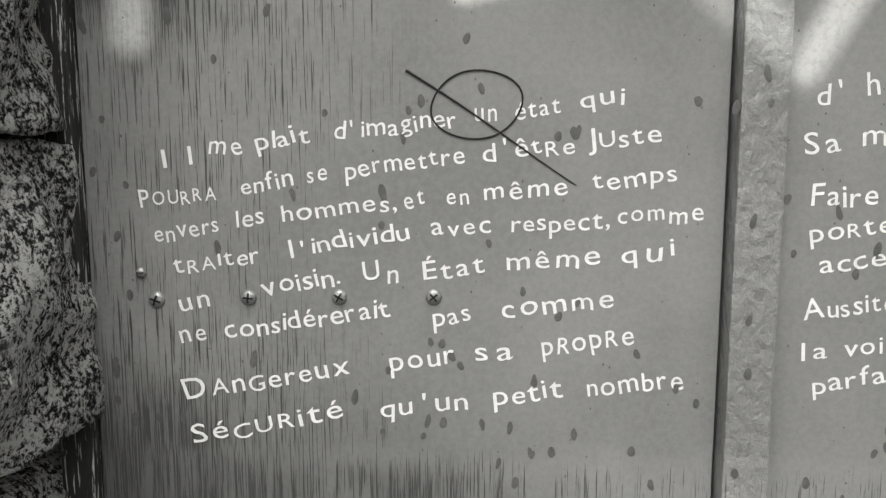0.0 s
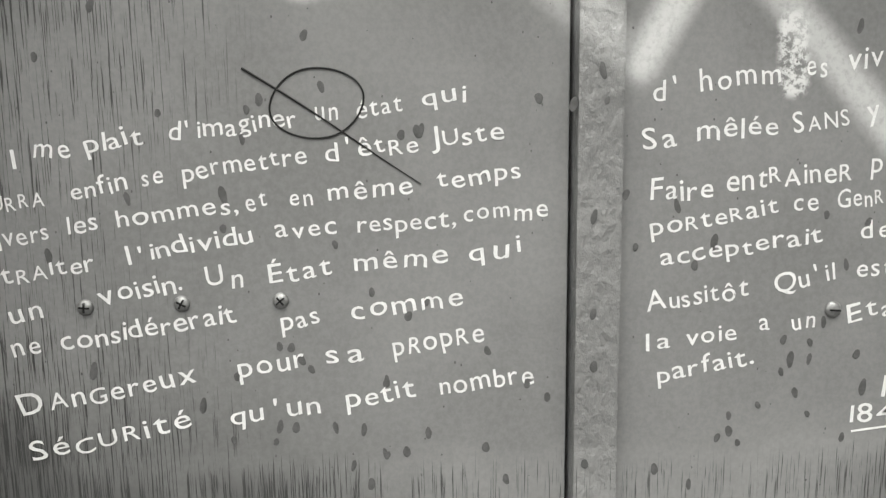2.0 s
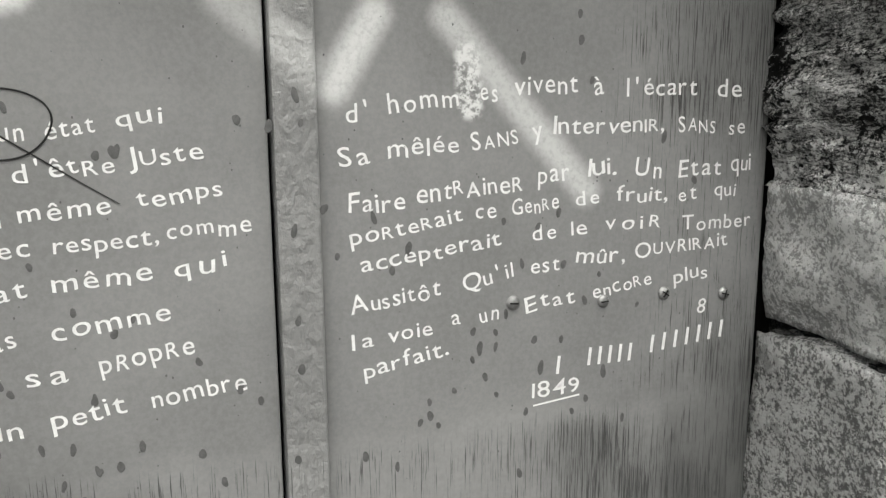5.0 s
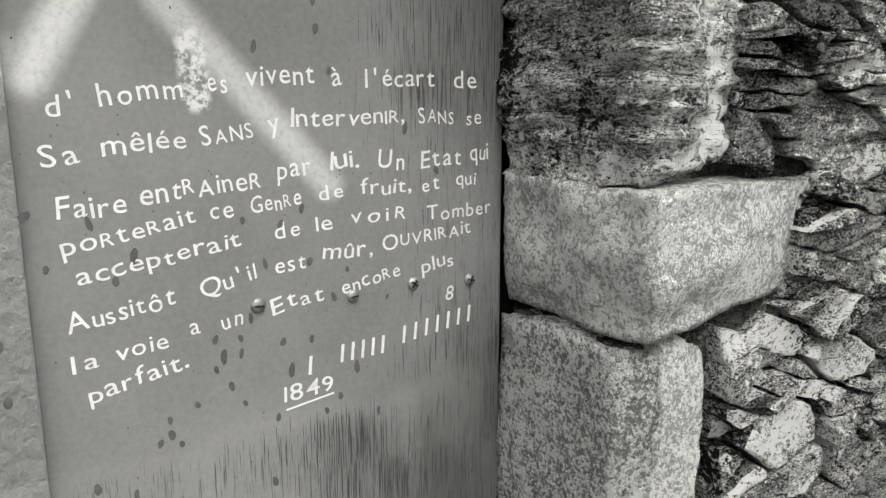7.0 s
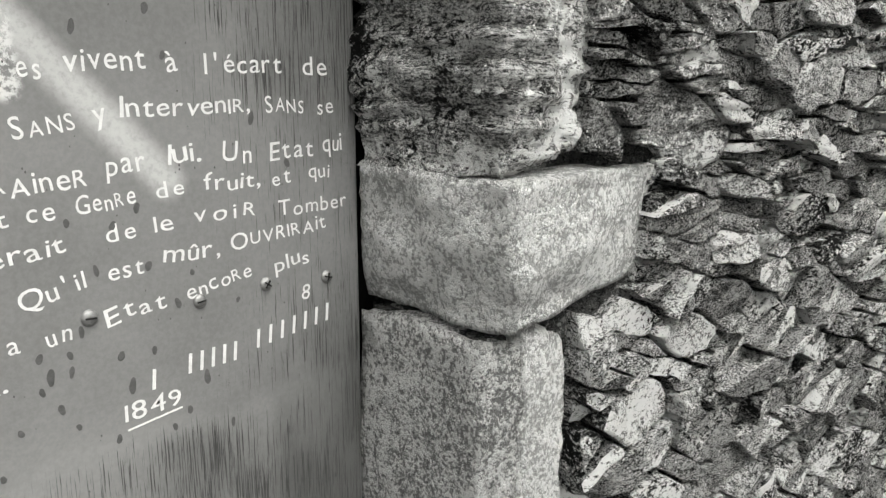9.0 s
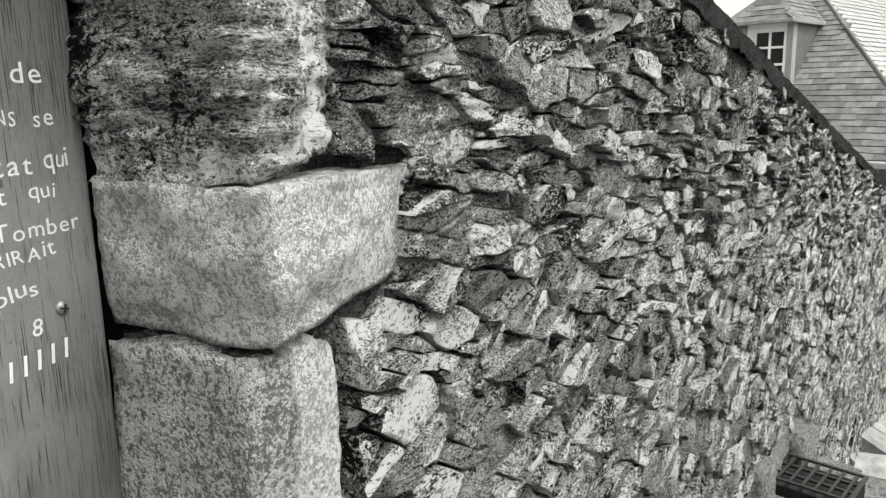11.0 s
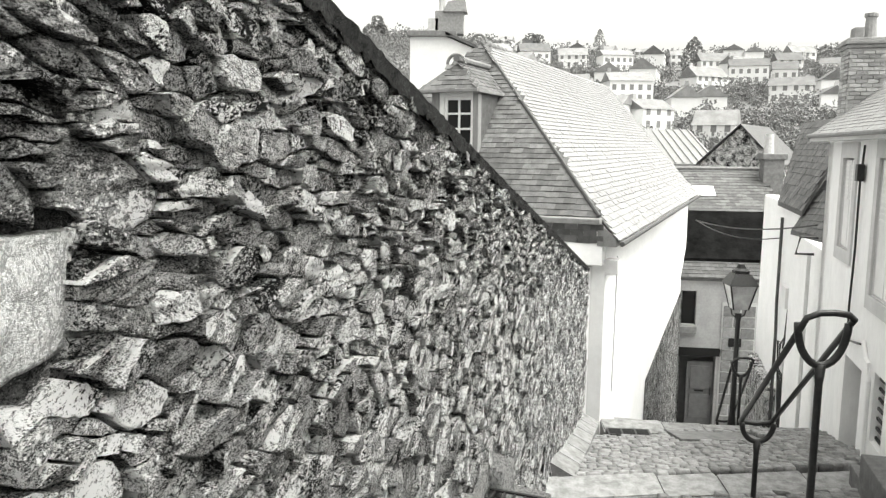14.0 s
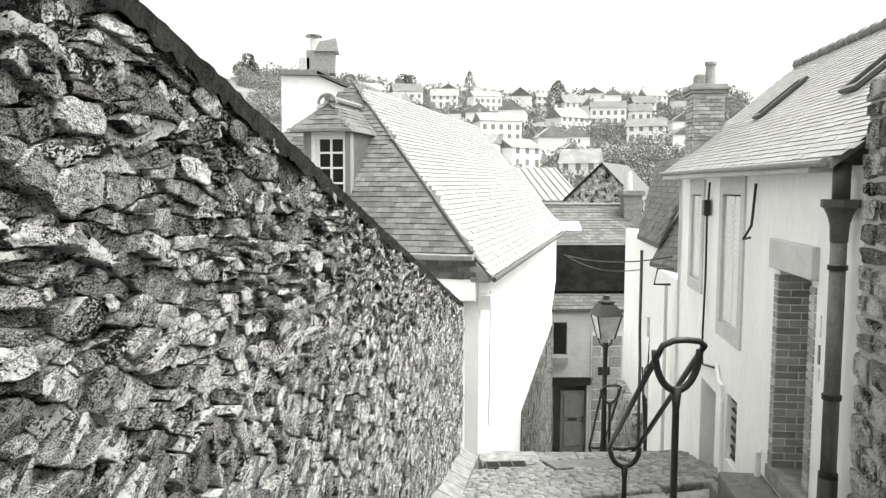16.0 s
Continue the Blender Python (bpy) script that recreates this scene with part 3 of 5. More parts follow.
SPOTS_LOW = [(-0.079, 1.135), (-0.058, 1.133), (-0.085, 1.114), (-0.140, 1.118), (0.031, 1.127), (0.016, 1.077), (0.039, 1.050), (0.221, 1.051), (-0.177, 1.167), (-0.503, 1.536), (-0.413, 1.134)]
SPOTS_RIGHT = [(0.767, 1.710), (0.770, 1.672), (0.675, 1.644), (0.377, 1.435), (0.391, 1.365), (0.445, 1.418), (0.496, 1.369), (0.471, 1.339), (0.646, 1.403), (0.704, 1.392), (0.738, 1.412), (0.677, 1.336), (0.748, 1.330), (0.812, 1.310), (0.787, 1.269), (0.884, 1.254), (0.263, 1.558), (0.597, 1.235), (0.634, 1.230), (0.608, 1.207), (0.634, 1.207), (0.596, 1.190), (0.617, 1.160), (0.636, 1.129), (0.747, 1.208), (0.700, 1.212), (0.712, 1.165), (0.825, 1.146), (0.794, 1.103), (0.769, 1.084), (0.687, 1.094), (0.566, 1.144), (0.526, 1.130), (0.527, 1.108), (0.511, 1.099), (0.540, 1.091), (0.425, 1.057), (0.474, 1.033), (0.677, 0.990), (0.651, 1.258), (0.790, 1.613), (0.922, 1.526), (0.983, 1.455), (1.062, 0.889), (0.864, 1.060)]
SPOTS_FOOT = [(0.113, 1.519), (0.194, 1.097), (0.117, 1.118), (0.089, 1.094), (0.062, 1.091), (0.196, 1.231), (0.276, 1.165), (0.249, 1.186), (0.063, 1.193), (0.221, 1.049)]
SPOTS_STRIP = [(0.337, 1.589), (0.329, 1.409), (0.330, 1.283), (0.332, 1.213), (0.322, 1.080), (0.301, 1.549), (0.343, 1.553), (0.369, 1.436)]


def mark(leaf, name, x0, z0, x1, z1, h, material, label=""):
    d = Vector((x1 - x0, 0, z1 - z0))
    n = Vector((-d.z, 0, d.x)).normalized() * h / 2
    a, b = Vector((x0, GATE_Y - 0.0009, z0)), Vector((x1, GATE_Y - 0.0009, z1))
    on_gate(name, prism([a - n, b - n, b + n, a + n], (0, 0.0006, 0)), material, label, False, leaf)


for (x0, z0, x1, z1), count in zip(NAME_BARS, (1, 5, 7)):   # a signature, kept as plain upright bars
    for k in range(count):
        x, z = x0 + (x1 - x0) * (k + 0.3) / count, z0 + (z1 - z0) * (k + 0.3) / count
        mark(leaf_right, "writing_bar", x, z - 0.014, x + 0.003, z + 0.016, 0.005, INK)
mark(leaf_right, "underline", 0.700, 1.102, 0.782, 1.111, 0.0028, INK)

# black ring struck through with a line, in thin marker
loop = [(-0.016 + 0.058 * math.cos(a) + 0.002 * math.sin(3 * a), GATE_Y - 0.0012, 1.554 + 0.043 * math.sin(a + 0.06)) for a in np.linspace(0, 2 * math.pi, 60)[:-1]]
on_gate("drawn_ring", tube(loop, 0.0012, sides=6, closed=True), BLACK_INK, "thin black drawn ring", False, leaf_left)
line = [(-0.106 + 0.218 * t, GATE_Y - 0.0012, 1.597 - 0.143 * t + 0.002 * math.sin(5 * t)) for t in np.linspace(0, 1, 20)]
on_gate("drawn_line", tube(line, [0.0017 - 0.0011 * t for t in np.linspace(0, 1, 20)], sides=6), BLACK_INK, "", False, leaf_left)


def drop_of_paint(leaf, x, z, y):
    """One dark drop of old paint: a low blister."""
    bm = bmesh.new()
    s = random.uniform(0.75, 1.15)
    rx, rz = 0.0045 * s, random.choice((0.006, 0.007, 0.008, 0.011)) * s
    lean, n = random.uniform(-0.25, 0.25), 14
    ring = [bm.verts.new((x + rx * math.cos(a) * (1 + 0.12 * math.sin(3 * a + x * 50)) + lean * rz * math.sin(a), y - 0.0005, z + rz * math.sin(a))) for a in np.linspace(0, 2 * math.pi, n + 1)[:-1]]
    top = bm.verts.new((x, y - 0.0014, z))
    for k in range(n):
        bm.faces.new((top, ring[k], ring[(k + 1) % n]))
    bmesh.ops.recalc_face_normals(bm, faces=bm.faces)
    on_gate("paint_drop", bm, SPOT, "", True, leaf)


for leaf, places, y in ((leaf_left, SPOTS_LEFT, GATE_Y), (leaf_left, SPOTS_LOW, GATE_Y), (leaf_right, SPOTS_RIGHT, GATE_Y), (leaf_right, SPOTS_FOOT, GATE_Y), (leaf_left, SPOTS_STRIP, GATE_Y - 0.026)):
    for x, z in places:
        drop_of_paint(leaf, x, z, y)
# fine specks thrown over both leaves
bm = bmesh.new()
rng = random.Random(5)
for _ in range(260):
    x, z, r = rng.uniform(-0.52, 1.1), rng.uniform(0.98, 1.72), rng.uniform(0.0006, 0.0014)
    if 0.3 < x < 0.372:
        continue
    ring = [bm.verts.new((x + r * math.cos(a), GATE_Y - 0.0008, z + r * 1.5 * math.sin(a))) for a in np.linspace(0, 2 * math.pi, 7)[:-1]]
    bm.faces.new(ring)
tagged(on_gate("specks", bm, SPOT, "fine dark specks", False, leaf_left), kind="stuff")

# ---- stones beside the gate ----
def block(name, lo, hi, seed, material, label, parent, cuts=14, roundness=0.28, amp=0.05, turn=0.0, taper=0.0, layers=0.0):
    bm = stone_proto(seed, cuts, roundness, amp, 2.6)
    size = Vector(hi) - Vector(lo)
    mid = (Vector(hi) + Vector(lo)) / 2
    k = 1.12
    for v in bm.verts:
        fine = noise.noise_vector(Vector((v.co.x * size.x, v.co.y * size.y, v.co.z * size.z)) * 22 + Vector((seed, 0, 0))) * 0.006
        rise = taper * (v.co.x + 0.5) * max(0.0, 0.5 - v.co.z)
        chip = noise.noise(Vector((v.co.x * size.x * 60, v.co.y * size.y * 60, v.co.z * size.z * 90))) * 0.004
        v.co = Vector([c * s * k for c, s in zip(v.co, size)]) + fine + v.co.normalized() * chip + Vector((0, 0, rise)) + Vector((v.co.x, v.co.y, 0)) * layers * (noise.noise(Vector((v.co.x * 0.9, v.co.y * 0.9, v.co.z * size.z * 55 + seed))) + 0.7 * noise.noise(Vector((v.co.x * 2, v.co.y * 2, v.co.z * size.z * 140))))
    bmesh.ops.transform(bm, matrix=Matrix.Translation(mid) @ Matrix.Rotation(turn, 4, "Y"), verts=bm.verts)
    return part(name, bm, material, parent, label, True)


wall = thing("wall_north", "long rubble wall of dark schist with lichen, sloping top", "wall", STREET, kind="structure")
to_street = STREET.inverted()


def world_block(lo, hi, *rest, **more):
    """A block given in world axes, set under the wall and turned to suit."""
    ob = block("stone", lo, hi, *rest, wall, **more)
    ob.matrix_basis = to_street
    return ob


world_block((1.135, 0.64, 1.205), (1.525, 0.955, 1.435), 3, GRANITE, "large pale rounded granite quoin", cuts=18, roundness=0.17, amp=0.022, taper=0.075)
world_block((1.125, 0.66, 1.475), (1.315, 0.955, 1.76), 11, DARK_SCHIST, "black layered schist quoin with white lichen", roundness=0.13, amp=0.05, cuts=34, layers=0.03)
world_block((1.12, 0.68, 0.72), (1.20, 0.955, 1.165), 8, GRANITE_GREY, "tall grey granite quoin", roundness=0.13, amp=0.03)
world_block((1.19, 0.66, 0.72), (1.29, 0.9, 1.17), 18, GRANITE, "pale crusted granite block", roundness=0.15, amp=0.05)
world_block((1.13, 0.66, 0.25), (1.28, 0.955, 0.70), 9, GRANITE_GREY, "grey granite quoin", roundness=0.16)
world_block((1.13, 0.66, -0.2), (1.28, 0.955, 0.24), 10, GRANITE_GREY, "grey granite quoin", roundness=0.16)
world_block((1.12, 0.66, 1.775), (1.33, 0.955, 1.98), 12, DARK_SCHIST, "dark schist quoin", roundness=0.15, amp=0.07, cuts=34, layers=0.03)
world_block((1.12, 0.66, 2.0), (1.32, 0.955, 2.26), 13, DARK_SCHIST, "dark schist quoin", roundness=0.15, amp=0.07, cuts=34, layers=0.03)
world_block((1.15, 0.70, 1.165), (1.30, 0.95, 1.195), 14, MORTAR, "mossy bed joint", amp=0.03)
world_block((1.15, 0.69, 1.445), (1.31, 0.95, 1.475), 15, DARK_SCHIST, "thin schist shim", roundness=0.1, amp=0.05)

left_wall = thing("wall_west", "rough stone jamb wall on the hinge side of the gate", "wall", kind="structure")
for k, (z0, z1, edge) in enumerate(((-0.1, 0.3, -0.6), (0.31, 0.62, -0.58), (0.63, 0.86, -0.6), (0.87, 1.085, -0.585), (1.1, 1.50, -0.555), (1.56, 1.93, -0.575), (1.94, 2.25, -0.58))):
    block("stone", (-1.0, 0.62, z0), (edge, 1.0, z1), 40 + k, JAMB, "rough lichened jamb stone", left_wall, cuts=34, roundness=0.2, amp=0.05)
part("jamb_post", box((-0.578, 0.955, 0), (-0.533, 1.005, 2.15), 0.004), FLAKED, left_wall, "old dark gate post with flaking paint")
part("backing", box((-6.0, 0.7, -0.3), (-0.62, 1.2, 2.3)), MORTAR, left_wall)
single("lintel", box((-0.7, 0.75, 2.16), (1.4, 1.15, 2.45), 0.02), GRANITE_GREY, "granite lintel over the gate", "lintel", kind="structure")
# added sheet; its near-black colour stands for the shade behind the gap
single("gap_shade", box((-0.6, 1.06, -0.2), (1.45, 1.12, 2.3)), NEAR_BLACK, "near-black sheet for the shade in the gate gap", "wall", kind="structure")

# ---- the long rubble wall ----
U0, U1 = 1.0, 11.35
bm = bmesh.new()
outline = [(U0, WALL_V + 0.045, -0.6), (U1, WALL_V + 0.045, -3.4), (U1, WALL_V + 0.045, top_z(U1) - 0.03), (U0, WALL_V + 0.045, top_z(U0) - 0.03)]
prism(outline, (0, 0.5, 0), bm)
part("core", bm, MORTAR, wall, "dark earth mortar behind the stones")
bm = bmesh.new()
n = 260
rows = []
rng = random.Random(7)
for i in range(n + 1):
    u = U0 - 0.3 + (U1 + 0.02 - U0 + 0.3) * i / n
    t = top_z(u)
    j = lambda s: rng.uniform(-s, s)
    rows.append([bm.verts.new(p) for p in ((u, WALL_V - 0.012 + j(0.005), t - 0.05 + j(0.016)), (u, WALL_V - 0.018 + j(0.004), t + 0.012 + j(0.004)), (u, WALL_V + 0.12, t + 0.03 + j(0.005)), (u, WALL_V + 0.45, t + 0.0), (u, WALL_V + 0.55, t - 0.1))])
for a, b in zip(rows, rows[1:]):
    for k in range(4):
        bm.faces.new((a[k], b[k], b[k + 1], a[k + 1]))
bm.faces.new(rows[0])
bm.faces.new(rows[-1][::-1])
bmesh.ops.recalc_face_normals(bm, faces=bm.faces)
part("coping", bm, COPING, wall, "dark mossy mortar coping", True)

rng = random.Random(21)
protos = [arrays(flat_front(stone_proto(100 + i, 5, rng.uniform(0.12, 0.42), rng.uniform(0.08, 0.14)), 0.6)) for i in range(28)]

def level(b):
    """Height of a bed: long flat slabs in the upper half of the wall, squarer stones below."""
    return b / 1.4 if b < 1.4 else 1.0 + (b - 1.4) / 2.2


def bed(a, b):
    """From the even sheet in which the stones are packed to the wall's face: beds dip, swell and twist."""
    z = level(b) - 0.1 * (a - 1.2)
    n1 = noise.noise_vector(Vector((a * 2.1, z * 2.1, 4.0)))
    n2 = noise.noise_vector(Vector((a * 6.3, z * 6.3, 9.0)))
    return Vector((a + 0.07 * n1.x + 0.02 * n2.x, z + 0.06 * n1.y + 0.02 * n2.y))


def strata(u, z, rng):
    """Lie of the slabs: level under the wall's head, leaning steeply up the lane towards its foot."""
    low = min(1.0, max(0.0, (1.42 - z - 0.16 * (u - 1.5)) / 0.35))
    return 0.82 * low - 0.06 + (0.15 + 0.18 * low) * noise.noise(Vector((u * 1.7, z * 1.7, 2.0))) + rng.gauss(0, 0.14)


def clip(poly, n, c):
    """Keep the part of a polygon where n.p <= c."""
    res = []
    for p, q in zip(poly, poly[1:] + poly[:1]):
        dp, dq = n[0] * p[0] + n[1] * p[1] - c, n[0] * q[0] + n[1] * q[1] - c
        if dp <= 0:
            res.append(p)
        if dp * dq < 0:
            t = dp / (dp - dq)
            res.append((p[0] + (q[0] - p[0]) * t, p[1] + (q[1] - p[1]) * t))
    return res


def packed(a0, a1, b0, b1, radii, keep, rng, first=()):
    """Stones of several sizes packed at random, largest first; each takes the room nearest to it."""
    cell, grid, seeds = 0.27, {}, []
    for a, b, r in first:
        grid.setdefault((int(a // cell), int(b // cell)), []).append(len(seeds))
        seeds.append((a, b, r))
    for r, tries in radii:
        for _ in range(tries):
            a, b = rng.uniform(a0, a1), rng.uniform(b0, b1)
            if not keep(a, b):
                continue
            i, j = int(a // cell), int(b // cell)
            rr = r * rng.uniform(0.85, 1.15)
            near = [seeds[k] for di in (-1, 0, 1) for dj in (-1, 0, 1) for k in grid.get((i + di, j + dj), ())]
            if all((a - x) ** 2 + (b - y) ** 2 > (0.86 * (rr + s)) ** 2 for x, y, s in near):
                grid.setdefault((i, j), []).append(len(seeds))
                seeds.append((a, b, rr))
    cells = []
    for a, b, r in seeds:
        i, j = int(a // cell), int(b // cell)
        poly = [(a - 2 * r, b - 1.7 * r), (a + 2 * r, b - 1.7 * r), (a + 2 * r, b + 1.7 * r), (a - 2 * r, b + 1.7 * r)]
        for di in (-1, 0, 1):
            for dj in (-1, 0, 1):
                for k in grid.get((i + di, j + dj), ()):
                    x, y, s = seeds[k]
                    nx, ny = x - a, y - b
                    if nx or ny:
                        poly = clip(poly, (nx, ny), (x * x + y * y - s * s - a * a - b * b + r * r) / 2)
                        if len(poly) < 3:
                            break
        if len(poly) >= 3:
            cells.append((a, b, r, poly))
    return cells


def split_stone(outline, count, out, tilt, seed, rough, turn):
    """One stone cut to its place: an outline (u, z) in the wall's plane, a split, layered face and broken edges."""
    n = len(outline)
    mid = sum(outline, Vector((0, 0))) / n
    lengths = [(outline[(i + 1) % n] - outline[i]).length for i in range(n)]
    step, rim = sum(lengths) / count, []
    for i in range(n):
        k = max(1, round(lengths[i] / step))
        rim += [outline[i].lerp(outline[(i + 1) % n], t / k) for t in range(k)]
    size = max((p - mid).length for p in rim)
    m = len(rim)
    cs, sn = math.cos(turn), math.sin(turn)
    v, f = [], []
    for ring, (scale, drop) in enumerate(((0.97, -0.09), (1.0, 0.005), (1.0, 0.005), (0.9, 0.0), (0.62, 0.0), (0.3, 0.0))):
        for p in rim:
            w = (noise.noise_vector(Vector((p.x * 17, p.y * 17, seed))) * 0.009 + noise.noise_vector(Vector((p.x * 45, p.y * 45, seed))) * 0.007) * min(1.0, size / 0.09)
            q = mid + (p + Vector((w.x, w.y)) - mid) * scale
            d = (q - mid) / size
            if ring == 0:
                v.append((q.x, WALL_V + 0.09, q.y))
                continue
            along, across = (q.x * cs + q.y * sn), (-q.x * sn + q.y * cs)
            layer = noise.noise(Vector((along * 8, across * 60, seed)))
            far = out - drop + tilt[0] * d.x + tilt[1] * d.y + rough * (0.9 * noise.noise(Vector((q.x * 11, q.y * 11, seed))) + 0.8 * layer + 0.5 * noise.noise(Vector((q.x * 34, q.y * 34, seed))))
            v.append((q.x, WALL_V - far, q.y))
    v.append((mid.x, WALL_V - out - rough * noise.noise(Vector((mid.x * 11, mid.y * 11, seed))), mid.y))
    for ring in (0, 2, 3, 4):
        for i in range(m):
            j = (i + 1) % m
            f.append((ring * m + i, ring * m + j, ring * m + m + j, ring * m + m + i))
    f += [(5 * m + i, 5 * m + (i + 1) % m, 6 * m) for i in range(m)]
    return v, f


QUOINS = ((0.9, 1.36, 1.22, 1.46), (0.9, 1.17, 1.44, 2.3), (0.9, 1.14, -0.3, 2.3))


def on_wall(a, b):
    p = bed(a, b)
    if p.x < 1.0 or p.x > U1 - 0.02 or p.y > top_z(p.x) - 0.04 or p.y < ground_z(p.x) - 0.15:
        return False
    return not any(u0 < p.x < u1 and z0 < p.y < z1 for u0, u1, z0, z1 in QUOINS)


# the broad blocks that stand out among the slabs, by their place on the wall and half their width
BROAD = ((1.31, 1.165, 0.055), (1.32, 1.01, 0.105), (2.18, 1.33, 0.085), (2.99, 0.56, 0.09), (1.66, 1.55, 0.05), (1.69, 1.70, 0.065), (1.57, 1.60, 0.05),
         (2.56, 1.23, 0.075), (3.83, 1.2, 0.08), (2.1, 0.935, 0.075), (2.38, 0.76, 0.075), (3.28, 0.68, 0.08))


def unbed(u, z):
    h = z + 0.1 * (u - 1.2)
    a, b = u, h * 1.4 if h < 1.0 else 1.4 + (h - 1.0) * 2.2
    for _ in range(6):
        p = bed(a, b)
        a, b = a + u - p.x, b + (z - p.y) * 1.5
    return a, b


def cleave(pts, angle, rng, thick):
    """Split an outline into slabs along its strata, with a broken cross joint here and there."""
    n = (-math.sin(angle), math.cos(angle))
    lo, hi = min(n[0] * p[0] + n[1] * p[1] for p in pts), max(n[0] * p[0] + n[1] * p[1] for p in pts)
    out, at, rest = [], lo, pts
    while True:
        at += thick * rng.uniform(0.6, 1.7)
        if at > hi - 0.5 * thick:
            out.append(rest)
            break
        lean = angle + rng.gauss(0, 0.1)
        m = (-math.sin(lean), math.cos(lean))
        mid = sum((Vector(p) for p in rest), Vector((0, 0))) / len(rest)
        c = at + (m[0] - n[0]) * mid.x + (m[1] - n[1]) * mid.y
        low, rest = clip(rest, m, c), clip(rest, (-m[0], -m[1]), -c)
        if len(low) >= 3:
            out.append(low)
        if len(rest) < 3:
            break
    res = []
    for poly in out:
        t = (math.cos(angle), math.sin(angle))
        along = [t[0] * p[0] + t[1] * p[1] for p in poly]
        if max(along) - min(along) > 0.11 and rng.random() < 0.25:
            lean = angle + rng.gauss(0, 0.35)
            t = (math.cos(lean), math.sin(lean))
            along = [t[0] * p[0] + t[1] * p[1] for p in poly]
            c = min(along) + (max(along) - min(along)) * rng.uniform(0.25, 0.75)
            res += [clip(poly, t, c), clip(poly, (-t[0], -t[1]), -c)]
        else:
            res.append(poly)
    return [p for p in res if len(p) >= 3]


first = [(*unbed(u, z), r) for u, z, r in BROAD]
cells = packed(0.9, 11.6, -5.0, 5.6, ((0.115, 300), (0.09, 2500), (0.066, 10000), (0.046, 20000), (0.031, 26000)), on_wall, rng, first)
stones = []
for a, b, r, poly in cells:
    mid = bed(a, b)
    pts = []
    for i, (x, y) in enumerate(poly):
        x2, y2 = poly[(i + 1) % len(poly)]
        if math.hypot(x2 - x, y2 - y) > 0.006:
            pts.append(tuple(bed(x, y)))
    pts = clip(pts, (0.232, 1.0), 2.445)   # nothing stands above the coping
    pts = clip(pts, (-1.0, 0.0), -(1.15 if mid.y > 1.46 else 1.32 if mid.y > 1.21 else 1.17))   # nor over the quoins
    if len(pts) < 3:
        continue
    angle = strata(mid.x, mid.y, rng)
    broad = any(abs(a - x) + abs(b - y) < 1e-6 for x, y, _ in first)
    slabs = [pts] if broad or r < 0.036 or rng.random() < 0.25 else cleave(pts, angle, rng, rng.choice((0.025, 0.03, 0.04, 0.055)))
    for slab in slabs:
        centre = sum((Vector(p) for p in slab), Vector((0, 0))) / len(slab)
        wide = max((Vector(p) - centre).length for p in slab)
        if wide < 0.012:
            continue
        gap = rng.uniform(0.001, 0.008)
        rim = [centre + (Vector(p) - centre) * max(0.5, 1 - gap / max((Vector(p) - centre).length, 0.01)) for p in slab]
        near = centre.x < 3.2
        out = rng.choice((-0.02, -0.009, -0.003, 0.002, 0.006, 0.011, 0.019)) + rng.uniform(-0.004, 0.004) - (0.003 if wide < 0.05 else 0)
        stones.append((centre, wide, split_stone(rim, (20 if wide > 0.05 else 14) if near else 10, out, (rng.gauss(0, 0.009), rng.gauss(0.001, 0.009)), rng.uniform(0, 90), rng.uniform(0.004, 0.012) * (0.6 if broad else 1), angle)))
stones.sort(key=lambda p: abs(p[0].y - 1.0) * 0.8 + max(0.0, p[0].x - 1.4) + (0.8 if p[1] < 0.045 else 0) - (2.0 if p[0].x < 1.62 and p[0].y > 1.38 else 0))
for mid, r, (v, f) in stones[:300]:
    me = bpy.data.meshes.new("stone")
    me.from_pydata(v, [], f)
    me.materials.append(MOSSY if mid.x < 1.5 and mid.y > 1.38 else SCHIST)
    ob = new("stone", me)
    ob.parent = wall
vs, fs = [], []
for mid, r, (v, f) in stones[300:]:
    k = len(vs)
    vs += v
    fs += [tuple(i + k for i in face) for face in f]
me = bpy.data.meshes.new("rubble_fill")
me.from_pydata(vs, [], fs)
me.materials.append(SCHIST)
ob = new("rubble_fill", me)
ob.parent = wall
tagged(ob, "rubble schist stones packed at random", kind="stuff")

# ---- ledge and drain grate at the wall's foot ----
ledge = thing("stone_ledge", "rough mortared stone ledge at the foot of the wall", "ledge", STREET)
rng = random.Random(31)
for u, v, zt, w, d, h in ((4.60, 0.88, -0.32, 0.3, 0.2, 0.5), (4.30, 0.97, -0.26, 0.36, 0.2, 0.5), (4.0, 0.95, -0.25, 0.34, 0.2, 0.5), (3.70, 0.80, -0.34, 0.34, 0.42, 0.5), (3.4, 0.8, -0.3, 0.34, 0.4, 0.5),
                          (4.62, 0.56, -0.60, 0.3, 0.34, 0.5), (4.9, 0.74, -0.68, 0.36, 0.34, 0.5), (4.66, 0.34, -0.68, 0.34, 0.24, 0.5), (3.98, 0.64, -0.43, 0.24, 0.44, 0.4), (4.3, 0.42, -0.56, 0.52, 0.16, 0.4), (5.2, 0.74, -0.87, 0.36, 0.3, 0.5)):
    block("ledge_stone", (u - w / 2, v - d / 2, zt - h), (u + w / 2, v + d / 2, zt), rng.randrange(300), LEDGE, "", ledge, 10, 0.1, 0.03)
